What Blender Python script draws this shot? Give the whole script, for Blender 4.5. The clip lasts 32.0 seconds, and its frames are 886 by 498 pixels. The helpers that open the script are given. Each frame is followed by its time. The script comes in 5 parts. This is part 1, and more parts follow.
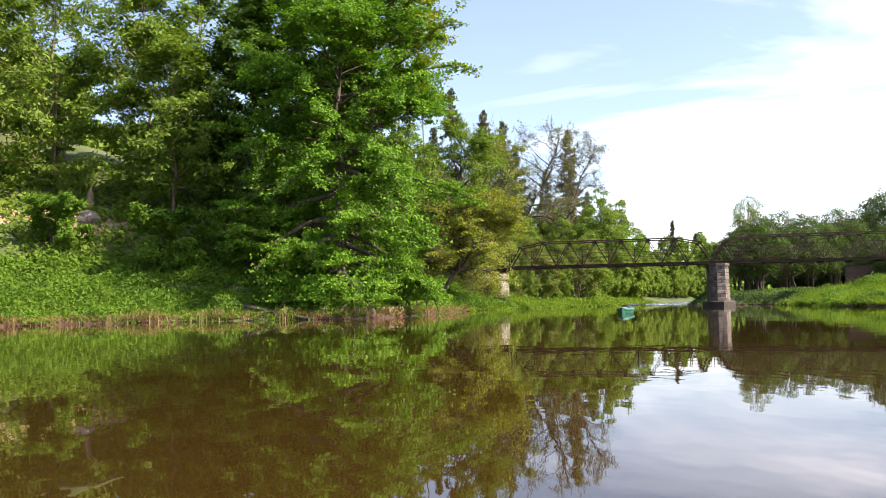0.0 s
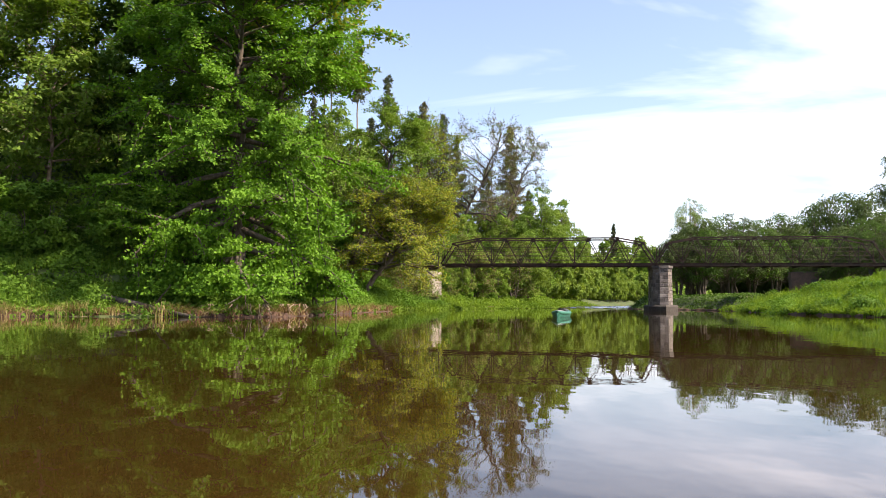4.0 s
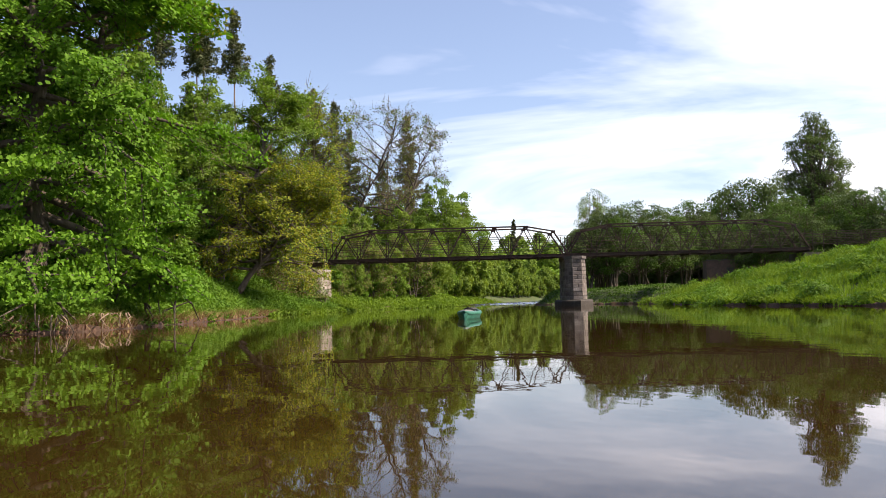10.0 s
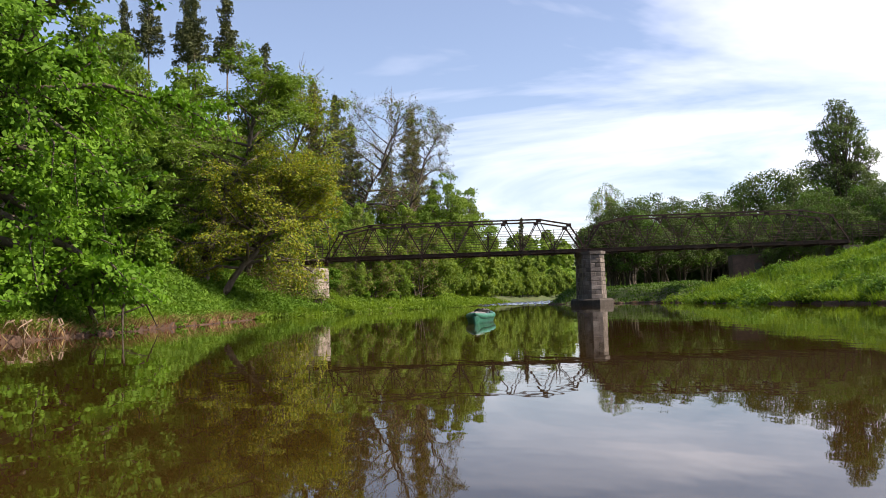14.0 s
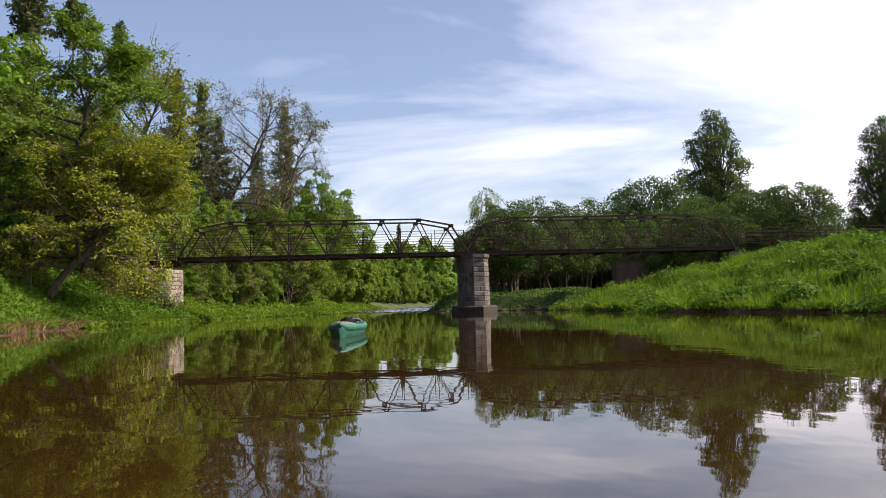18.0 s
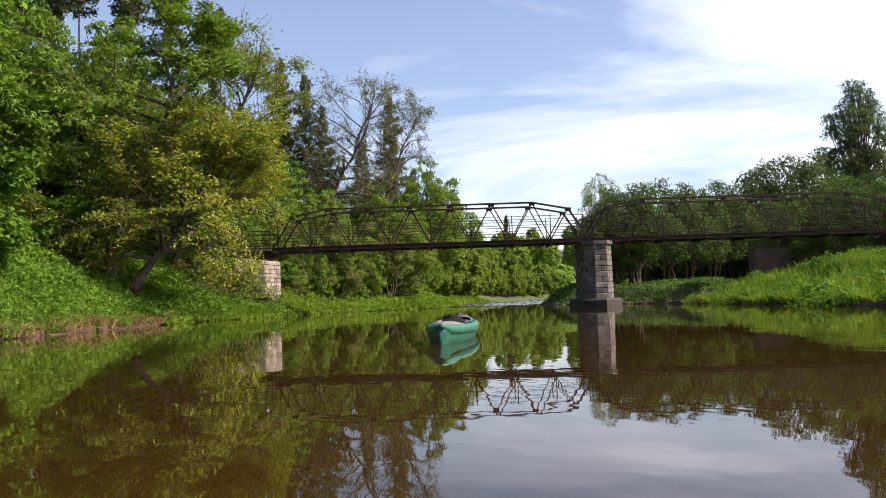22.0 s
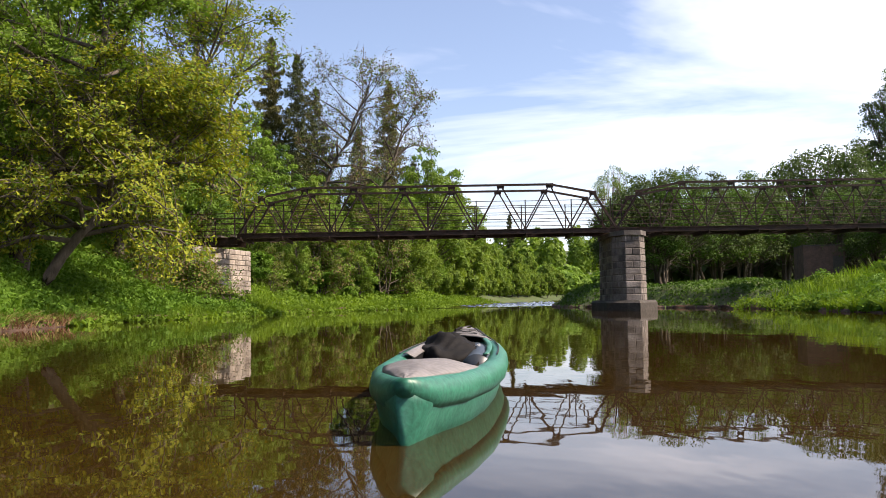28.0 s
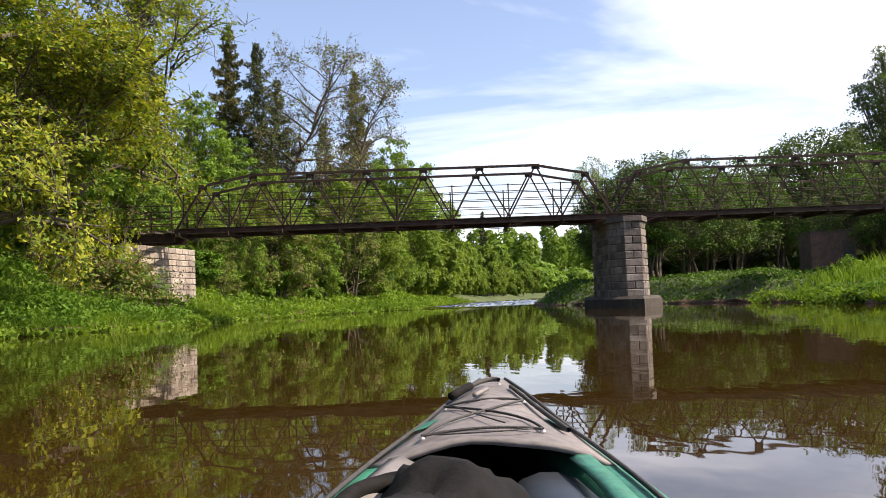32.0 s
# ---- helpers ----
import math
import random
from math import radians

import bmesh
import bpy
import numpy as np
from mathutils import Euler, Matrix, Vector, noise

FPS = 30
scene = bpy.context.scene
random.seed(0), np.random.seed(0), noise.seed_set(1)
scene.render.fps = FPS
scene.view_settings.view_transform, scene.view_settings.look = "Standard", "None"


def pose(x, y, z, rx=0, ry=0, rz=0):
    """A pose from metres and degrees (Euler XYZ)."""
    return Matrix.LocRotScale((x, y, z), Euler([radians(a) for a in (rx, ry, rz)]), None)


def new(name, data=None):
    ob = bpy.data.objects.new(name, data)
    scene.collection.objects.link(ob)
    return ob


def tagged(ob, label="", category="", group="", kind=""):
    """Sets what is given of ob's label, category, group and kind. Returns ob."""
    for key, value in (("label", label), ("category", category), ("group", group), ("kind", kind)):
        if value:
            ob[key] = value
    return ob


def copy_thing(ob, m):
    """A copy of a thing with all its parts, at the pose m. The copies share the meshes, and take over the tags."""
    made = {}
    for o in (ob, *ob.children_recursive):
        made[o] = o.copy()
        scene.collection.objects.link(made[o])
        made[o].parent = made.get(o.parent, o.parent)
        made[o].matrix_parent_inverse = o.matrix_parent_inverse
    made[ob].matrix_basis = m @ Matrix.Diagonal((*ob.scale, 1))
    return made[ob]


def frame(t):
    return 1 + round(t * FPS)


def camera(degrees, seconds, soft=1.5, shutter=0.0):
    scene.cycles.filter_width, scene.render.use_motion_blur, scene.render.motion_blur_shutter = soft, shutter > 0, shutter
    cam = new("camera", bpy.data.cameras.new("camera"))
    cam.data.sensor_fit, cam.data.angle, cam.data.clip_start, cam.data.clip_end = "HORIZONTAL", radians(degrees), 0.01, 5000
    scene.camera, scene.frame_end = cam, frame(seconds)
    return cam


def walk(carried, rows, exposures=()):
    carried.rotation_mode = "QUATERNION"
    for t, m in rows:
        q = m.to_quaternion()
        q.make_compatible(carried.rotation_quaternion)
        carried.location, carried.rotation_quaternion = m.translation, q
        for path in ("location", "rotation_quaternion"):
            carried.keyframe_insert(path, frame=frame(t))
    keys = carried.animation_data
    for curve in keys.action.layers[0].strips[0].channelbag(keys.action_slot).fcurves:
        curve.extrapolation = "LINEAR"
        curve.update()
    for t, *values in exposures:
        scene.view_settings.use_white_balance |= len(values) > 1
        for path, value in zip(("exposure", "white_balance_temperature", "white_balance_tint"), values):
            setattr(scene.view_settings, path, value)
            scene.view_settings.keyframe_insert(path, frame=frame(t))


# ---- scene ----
# The camera sits low in a drifting kayak and glides towards the bridge.
cam = camera(56.28, 32.0, soft=0.6)
PATH = [
    (0, pose(0.000, 0.000, 0.607, 93.79, 1.05, -0.00)),
    (0.5, pose(0.130, 0.642, 0.607, 93.86, -0.28, 1.79)),
    (1, pose(0.272, 1.286, 0.607, 93.90, 0.69, 3.51)),
    (1.5, pose(0.432, 1.936, 0.607, 93.94, 1.83, 3.71)),
    (2, pose(0.613, 2.591, 0.607, 93.89, 1.16, 2.39)),
    (2.5, pose(0.806, 3.251, 0.607, 93.81, 0.18, 0.09)),
    (3, pose(1.000, 3.917, 0.607, 93.75, -0.46, -2.14)),
    (3.5, pose(1.182, 4.586, 0.607, 93.69, -1.96, -3.29)),
    (4, pose(1.347, 5.257, 0.607, 93.68, -0.24, -3.99)),
    (4.5, pose(1.488, 5.931, 0.607, 93.74, 0.69, -4.64)),
    (6.5, pose(1.971, 8.698, 0.607, 93.66, 1.33, -6.85)),
    (7, pose(2.083, 9.357, 0.607, 93.64, 1.51, -7.56)),
    (7.5, pose(2.204, 10.003, 0.607, 93.66, 1.35, -8.18)),
    (8, pose(2.335, 10.642, 0.607, 93.67, 1.43, -8.89)),
    (8.5, pose(2.466, 11.275, 0.607, 93.65, 1.42, -9.61)),
    (9, pose(2.591, 11.906, 0.607, 93.62, 1.32, -10.15)),
    (9.5, pose(2.712, 12.533, 0.607, 93.61, 1.48, -10.56)),
    (10, pose(2.825, 13.157, 0.607, 93.59, 1.52, -10.74)),
    (10.5, pose(2.927, 13.773, 0.607, 93.61, 1.47, -10.86)),
    (11, pose(3.025, 14.385, 0.607, 93.62, 1.66, -10.86)),
    (11.5, pose(3.126, 14.994, 0.607, 93.62, 1.59, -10.75)),
    (12, pose(3.239, 15.602, 0.607, 93.63, 1.61, -10.67)),
    (12.5, pose(3.365, 16.208, 0.607, 93.65, 1.65, -10.60)),
    (13, pose(3.500, 16.812, 0.607, 93.61, 1.60, -10.40)),
    (13.5, pose(3.643, 17.414, 0.607, 93.63, 2.13, -9.94)),
    (15.5, pose(4.242, 19.756, 0.607, 93.56, 0.32, -13.26)),
    (16, pose(4.404, 20.357, 0.607, 93.68, 0.29, -14.64)),
    (16.5, pose(4.573, 20.961, 0.607, 93.60, 0.88, -15.95)),
    (17, pose(4.742, 21.565, 0.607, 93.65, 1.16, -17.44)),
    (17.5, pose(4.909, 22.170, 0.607, 93.64, 0.99, -18.86)),
    (18, pose(5.071, 22.776, 0.607, 93.79, 1.68, -18.75)),
    (18.5, pose(5.228, 23.386, 0.607, 93.60, 1.11, -16.34)),
    (19, pose(5.380, 23.998, 0.607, 93.63, 2.48, -14.40)),
    (19.5, pose(5.525, 24.611, 0.607, 93.57, 1.55, -12.87)),
    (20, pose(5.665, 25.229, 0.607, 93.66, 0.94, -11.08)),
    (20.5, pose(5.801, 25.855, 0.607, 93.54, 0.96, -9.29)),
    (21, pose(5.934, 26.491, 0.607, 93.54, 1.01, -8.26)),
    (21.5, pose(6.067, 27.132, 0.607, 93.56, 1.06, -9.18)),
    (22, pose(6.202, 27.778, 0.607, 93.55, 1.83, -11.35)),
    (22.5, pose(6.341, 28.424, 0.607, 93.53, 1.36, -13.18)),
    (23, pose(6.484, 29.066, 0.607, 93.49, 0.90, -13.76)),
    (23.5, pose(6.631, 29.704, 0.607, 93.48, 0.92, -13.51)),
    (24, pose(6.783, 30.338, 0.607, 93.45, 0.37, -12.86)),
    (24.5, pose(6.937, 30.968, 0.607, 93.44, 0.28, -12.03)),
    (25, pose(7.091, 31.598, 0.607, 93.45, 0.90, -10.76)),
    (25.5, pose(7.237, 32.235, 0.607, 93.55, 1.14, -9.07)),
    (27.5, pose(7.768, 34.866, 0.607, 93.58, 2.40, -10.52)),
    (28, pose(7.893, 35.516, 0.607, 93.52, 0.92, -11.28)),
    (28.5, pose(8.015, 36.165, 0.607, 93.52, 1.01, -11.41)),
    (29, pose(8.138, 36.812, 0.607, 93.51, 1.23, -10.97)),
    (29.5, pose(8.262, 37.454, 0.607, 93.54, 1.64, -9.95)),
    (30, pose(8.389, 38.094, 0.607, 93.52, 2.80, -8.74)),
    (30.5, pose(8.520, 38.733, 0.607, 93.53, 3.55, -8.33)),
    (31, pose(8.655, 39.371, 0.607, 93.53, 3.28, -9.37)),
    (31.5, pose(8.795, 40.008, 0.607, 93.52, 3.36, -11.55)),
    (32, pose(8.937, 40.645, 0.607, 93.49, 2.24, -13.11)),
]
# the camera's own brightness drifts as it turns
EXPOSURES = [(t, stops, 6680, 18.5) for t, stops in ((0, 1.32), (4, 1.16), (9, 0.82), (13, 0.7), (16, 0.64), (18, 0.44), (20, 0.55), (23, 0.74), (25, 0.77), (28, 0.83), (32, 0.89))]
walk(cam, PATH, EXPOSURES)

# ---- light: a clear May afternoon with thin cirrus, sun high to the right of the river ----
SUN_AZ, SUN_EL = radians(111), radians(47)
world = bpy.data.worlds.new("sky")
scene.world = world
world.use_nodes = True
wn, wl = world.node_tree.nodes, world.node_tree.links
bg = wn["Background"]
sky = wn.new("ShaderNodeTexSky")
sky.sky_type, sky.sun_disc = "NISHITA", False
sky.sun_elevation, sky.sun_rotation = SUN_EL, SUN_AZ
sky.dust_density, sky.ozone_density = 1.0, 2.5
co = wn.new("ShaderNodeTexCoord")
# thin clouds on a flat sheet high above: direction divided by its rise
sx = wn.new("ShaderNodeSeparateXYZ")
wl.new(co.outputs["Generated"], sx.inputs[0])
ri = wn.new("ShaderNodeMath")
ri.operation, ri.inputs[1].default_value = "ADD", 0.16
wl.new(sx.outputs["Z"], ri.inputs[0])
cx = wn.new("ShaderNodeCombineXYZ")
for ax in ("X", "Y"):
    dv = wn.new("ShaderNodeMath")
    dv.operation = "DIVIDE"
    wl.new(sx.outputs[ax], dv.inputs[0]), wl.new(ri.outputs[0], dv.inputs[1])
    wl.new(dv.outputs[0], cx.inputs[ax])
mp = wn.new("ShaderNodeMapping")
mp.inputs["Scale"].default_value = (0.75, 1.0, 1.0)
mp.inputs["Rotation"].default_value = (0, 0, 0.6)
mp.inputs["Location"].default_value = (1.35, 0.4, 0)
wl.new(cx.outputs[0], mp.inputs["Vector"])
cn = wn.new("ShaderNodeTexNoise")
cn.inputs["Scale"].default_value, cn.inputs["Detail"].default_value = 0.9, 6.0
cn.inputs["Roughness"].default_value, cn.inputs["Distortion"].default_value = 0.55, 0.7
wl.new(mp.outputs["Vector"], cn.inputs["Vector"])
cr = wn.new("ShaderNodeValToRGB")
cr.color_ramp.elements[0].position, cr.color_ramp.elements[1].position = 0.40, 0.86
cr.color_ramp.elements[0].color = (0.045, 0.045, 0.05, 1)
# the veil of cloud thickens towards the sun
veil = wn.new("ShaderNodeMath")
veil.operation = "MULTIPLY_ADD"
veil.inputs[1].default_value = 0.36
wl.new(sx.outputs["X"], veil.inputs[0])
thin = wn.new("ShaderNodeMath")
thin.operation, thin.inputs[1].default_value = "SUBTRACT", 0.15
wl.new(cn.outputs["Fac"], thin.inputs[0])
wl.new(thin.outputs[0], veil.inputs[2])
wl.new(veil.outputs[0], cr.inputs["Fac"])
cm = wn.new("ShaderNodeMixRGB")
cm.inputs["Color2"].default_value = (11.3, 11.4, 11.7, 1)
wl.new(cr.outputs["Color"], cm.inputs["Fac"])
wl.new(sky.outputs["Color"], cm.inputs["Color1"])
wl.new(cm.outputs["Color"], bg.inputs["Color"])
bg.inputs["Strength"].default_value = 0.115

sun = new("sun", bpy.data.lights.new("sun", "SUN"))
sun.data.energy, sun.data.angle, sun.data.color = 5.0, radians(0.6), (1.0, 0.885, 0.71)
to_sun = Vector((math.sin(SUN_AZ) * math.cos(SUN_EL), math.cos(SUN_AZ) * math.cos(SUN_EL), math.sin(SUN_EL)))
sun.rotation_euler = to_sun.to_track_quat("Z", "Y").to_euler()


# ---- materials ----
def mat(name, ramp, scale=3.0, rough=0.8, bump=0.2, detail=6.0, fine=None, metal=0.0, stretch=(1, 1, 1), bump_scale=None, spec=0.5, each=0.0):
    """A noise-coloured surface. ramp: (position, rgb) stops."""
    m = bpy.data.materials.new(name)
    m.use_nodes = True
    n, l = m.node_tree.nodes, m.node_tree.links
    b = n["Principled BSDF"]
    b.inputs["Roughness"].default_value, b.inputs["Metallic"].default_value = rough, metal
    b.inputs["Specular IOR Level"].default_value = spec
    c = n.new("ShaderNodeTexCoord")
    v = n.new("ShaderNodeMapping")
    v.inputs["Scale"].default_value = stretch
    l.new(c.outputs["Object"], v.inputs["Vector"])
    t = n.new("ShaderNodeTexNoise")
    t.inputs["Scale"].default_value, t.inputs["Detail"].default_value, t.inputs["Roughness"].default_value = scale, detail, 0.62
    l.new(v.outputs["Vector"], t.inputs["Vector"])
    r = n.new("ShaderNodeValToRGB")
    e = r.color_ramp.elements
    while len(e) < len(ramp):
        e.new(0.5)
    for q, (p, col) in zip(e, ramp):
        q.position, q.color = p, (*col, 1)
    l.new(t.outputs["Fac"], r.inputs["Fac"])
    out = r.outputs["Color"]
    if fine:
        t2 = n.new("ShaderNodeTexNoise")
        t2.inputs["Scale"].default_value, t2.inputs["Detail"].default_value = fine, 3.0
        l.new(v.outputs["Vector"], t2.inputs["Vector"])
        mx = n.new("ShaderNodeMixRGB")
        mx.blend_type = "OVERLAY"
        mx.inputs["Fac"].default_value = 0.55
        l.new(out, mx.inputs["Color1"])
        l.new(t2.outputs["Fac"], mx.inputs["Color2"])
        out = mx.outputs["Color"]
    if each:
        oi = n.new("ShaderNodeObjectInfo")
        mr = n.new("ShaderNodeMapRange")
        mr.inputs["To Min"].default_value, mr.inputs["To Max"].default_value = 1 - each, 1 + each
        l.new(oi.outputs["Random"], mr.inputs["Value"])
        hs = n.new("ShaderNodeHueSaturation")
        l.new(mr.outputs["Result"], hs.inputs["Value"])
        l.new(out, hs.inputs["Color"])
        out = hs.outputs["Color"]
    l.new(out, b.inputs["Base Color"])
    if bump:
        t3 = n.new("ShaderNodeTexNoise")
        t3.inputs["Scale"].default_value, t3.inputs["Detail"].default_value = bump_scale or scale * 4, 5.0
        l.new(v.outputs["Vector"], t3.inputs["Vector"])
        bp = n.new("ShaderNodeBump")
        bp.inputs["Strength"].default_value, bp.inputs["Distance"].default_value = bump, 0.05
        l.new(t3.outputs["Fac"], bp.inputs["Height"])
        l.new(bp.outputs["Normal"], b.inputs["Normal"])
    return m


def leaf_mat(name, dark, light, glow, gloss=0.65, trans=0.38):
    """Leaves: every leaf a colour of its own, light shining through."""
    m = bpy.data.materials.new(name)
    m.use_nodes = True
    n, l = m.node_tree.nodes, m.node_tree.links
    b = n["Principled BSDF"]
    g = n.new("ShaderNodeNewGeometry")
    c = n.new("ShaderNodeTexCoord")
    t = n.new("ShaderNodeTexNoise")
    t.inputs["Scale"].default_value, t.inputs["Detail"].default_value = 0.45, 3.0
    l.new(c.outputs["Object"], t.inputs["Vector"])
    ad = n.new("ShaderNodeMath")
    ad.operation = "MULTIPLY_ADD"
    ad.inputs[1].default_value = 0.45
    l.new(g.outputs["Random Per Island"], ad.inputs[0])
    sc = n.new("ShaderNodeMapRange")
    sc.inputs["From Min"].default_value, sc.inputs["From Max"].default_value = 0.3, 0.7
    sc.inputs["To Max"].default_value = 0.55
    l.new(t.outputs["Fac"], sc.inputs["Value"])
    l.new(sc.outputs["Result"], ad.inputs[2])
    r = n.new("ShaderNodeValToRGB")
    r.color_ramp.elements[0].color, r.color_ramp.elements[1].color = (*dark, 1), (*light, 1)
    l.new(ad.outputs["Value"], r.inputs["Fac"])
    l.new(r.outputs["Color"], b.inputs["Base Color"])
    b.inputs["Roughness"].default_value = gloss
    b.inputs["Specular IOR Level"].default_value = 0.12
    tr = n.new("ShaderNodeBsdfTranslucent")
    mu = n.new("ShaderNodeMixRGB")
    mu.blend_type, mu.inputs["Fac"].default_value = "MULTIPLY", 1.0
    mu.inputs["Color2"].default_value = (*glow, 1)
    l.new(r.outputs["Color"], mu.inputs["Color1"])
    l.new(mu.outputs["Color"], tr.inputs["Color"])
    mi = n.new("ShaderNodeMixShader")
    mi.inputs["Fac"].default_value = trans
    l.new(b.outputs["BSDF"], mi.inputs[1])
    l.new(tr.outputs["BSDF"], mi.inputs[2])
    l.new(mi.outputs["Shader"], n["Material Output"].inputs["Surface"])
    return m


M_MAPLE = leaf_mat("maple_leaves", (0.048, 0.125, 0.011), (0.150, 0.285, 0.022), (1.35, 1.6, 0.6), trans=0.3)
# M_DEEP also puts shade into the colour of the bank plants under the willows
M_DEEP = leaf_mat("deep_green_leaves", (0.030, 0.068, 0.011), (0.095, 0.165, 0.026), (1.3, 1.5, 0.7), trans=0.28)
M_OLIVE = leaf_mat("olive_leaves", (0.068, 0.116, 0.016), (0.170, 0.256, 0.036), (1.35, 1.45, 0.6), trans=0.32)
M_YELLOW = leaf_mat("young_yellow_leaves", (0.135, 0.160, 0.015), (0.300, 0.325, 0.030), (1.4, 1.35, 0.5), trans=0.32)
M_BROWN = leaf_mat("brown_buds", (0.118, 0.100, 0.039), (0.205, 0.170, 0.07), (1.3, 1.1, 0.7), trans=0.25)
M_FRESH = leaf_mat("fresh_leaves", (0.070, 0.135, 0.019), (0.180, 0.280, 0.038), (1.4, 1.5, 0.7), trans=0.3)
M_BENDLEAF = leaf_mat("light_willow_leaves", (0.070, 0.125, 0.017), (0.180, 0.250, 0.036), (1.5, 1.5, 0.7), trans=0.34)
M_WILLOW = leaf_mat("willow_leaves", (0.026, 0.046, 0.013), (0.090, 0.132, 0.038), (1.4, 1.5, 0.8), trans=0.28)
M_SPRUCE = leaf_mat("spruce_needles", (0.042, 0.056, 0.022), (0.105, 0.118, 0.045), (1.2, 1.2, 0.8), trans=0.12)
M_OLDNEEDLE = leaf_mat("old_olive_needles", (0.070, 0.070, 0.026), (0.155, 0.148, 0.052), (1.2, 1.2, 0.7), trans=0.15)
M_PINE = leaf_mat("pine_needles", (0.048, 0.064, 0.026), (0.118, 0.130, 0.052), (1.2, 1.2, 0.8), trans=0.12)
M_POPLAR = leaf_mat("poplar_leaves", (0.036, 0.062, 0.018), (0.118, 0.168, 0.048), (1.4, 1.5, 0.8), trans=0.3)
M_GRASS = leaf_mat("meadow_grass", (0.058, 0.118, 0.012), (0.178, 0.272, 0.026), (1.45, 1.5, 0.6), trans=0.36)
M_NETTLE = leaf_mat("nettle_leaves", (0.046, 0.108, 0.012), (0.136, 0.240, 0.024), (1.4, 1.55, 0.7), trans=0.3)
M_DRY = leaf_mat("dry_red_stalks", (0.138, 0.065, 0.039), (0.254, 0.14, 0.08), (1.2, 1.0, 0.8), trans=0.2)
M_REED = leaf_mat("pale_reed", (0.276, 0.221, 0.091), (0.36, 0.32, 0.14), (1.2, 1.1, 0.8), trans=0.25)
M_BARK = mat("bark", [(0.3, (0.035, 0.026, 0.018)), (0.7, (0.12, 0.095, 0.07))], 5, 0.9, 0.5, stretch=(1, 1, 0.3))
M_BARK_PALE = mat("pale_bark", [(0.3, (0.10, 0.07, 0.045)), (0.7, (0.26, 0.19, 0.13))], 5, 0.9, 0.4, stretch=(1, 1, 0.3))
M_EARTH = mat("ground", [(0.25, (0.04, 0.055, 0.014)), (0.5, (0.055, 0.085, 0.018)), (0.75, (0.11, 0.09, 0.045))], 0.35, 0.95, 0.5, fine=2.0, bump_scale=3)
M_MUD = mat("bank_mud", [(0.3, (0.028, 0.016, 0.010)), (0.7, (0.10, 0.052, 0.03))], 2.5, 0.9, 0.6, fine=9)
M_SAND = mat("sandy_soil", [(0.3, (0.14, 0.09, 0.045)), (0.5, (0.27, 0.19, 0.11)), (0.75, (0.42, 0.32, 0.21))], 1.2, 0.95, 0.6, fine=8)
M_STONE = mat("granite_block", [(0.25, (0.07, 0.058, 0.05)), (0.5, (0.15, 0.128, 0.112)), (0.78, (0.25, 0.22, 0.195))], 1.3, 0.9, 0.4, fine=14, bump_scale=12, each=0.4)
M_STONE_PALE = mat("pale_limestone_block", [(0.25, (0.11, 0.088, 0.07)), (0.5, (0.27, 0.23, 0.19)), (0.75, (0.40, 0.35, 0.295))], 1.1, 0.9, 0.35, fine=12, bump_scale=12, each=0.2)
M_MORTAR = mat("mortar", [(0.3, (0.13, 0.115, 0.10)), (0.7, (0.24, 0.22, 0.19))], 4, 0.95, 0.3)
M_CONC = mat("old_concrete", [(0.25, (0.028, 0.023, 0.018)), (0.6, (0.06, 0.051, 0.042)), (0.85, (0.12, 0.108, 0.092))], 1.6, 0.9, 0.4, fine=10)
M_RUST = mat("rusted_steel", [(0.25, (0.012, 0.008, 0.007)), (0.5, (0.032, 0.018, 0.013)), (0.8, (0.085, 0.042, 0.027))], 3.5, 0.75, 0.3, fine=18, metal=0.3)
M_WOOD = mat("rotten_planks", [(0.3, (0.05, 0.038, 0.028)), (0.7, (0.15, 0.12, 0.09))], 4, 0.9, 0.4, stretch=(1, 0.3, 1))
M_DECK = mat("grey_coated_fabric", [(0.3, (0.12, 0.109, 0.103)), (0.7, (0.185, 0.17, 0.162))], 3, 0.62, 0.15, fine=30)
M_HULL = mat("green_rubber", [(0.3, (0.012, 0.10, 0.062)), (0.7, (0.03, 0.17, 0.105))], 5, 0.45, 0.1, fine=40)
M_TUBE = mat("dark_blue_tube", [(0.3, (0.022, 0.027, 0.034)), (0.7, (0.04, 0.05, 0.062))], 4, 0.4, 0.05)
M_BLACK = mat("black_cloth", [(0.3, (0.005, 0.005, 0.005)), (0.7, (0.016, 0.0145, 0.0135))], 9, 0.8, 0.12, bump_scale=40, spec=0.12)
M_CORD = mat("dark_cord", [(0.3, (0.02, 0.02, 0.02)), (0.7, (0.05, 0.047, 0.043))], 40, 0.7, 0.3)
M_WHITE = mat("white_print", [(0.3, (0.34, 0.34, 0.34)), (0.7, (0.44, 0.44, 0.44))], 20, 0.6, 0.0)

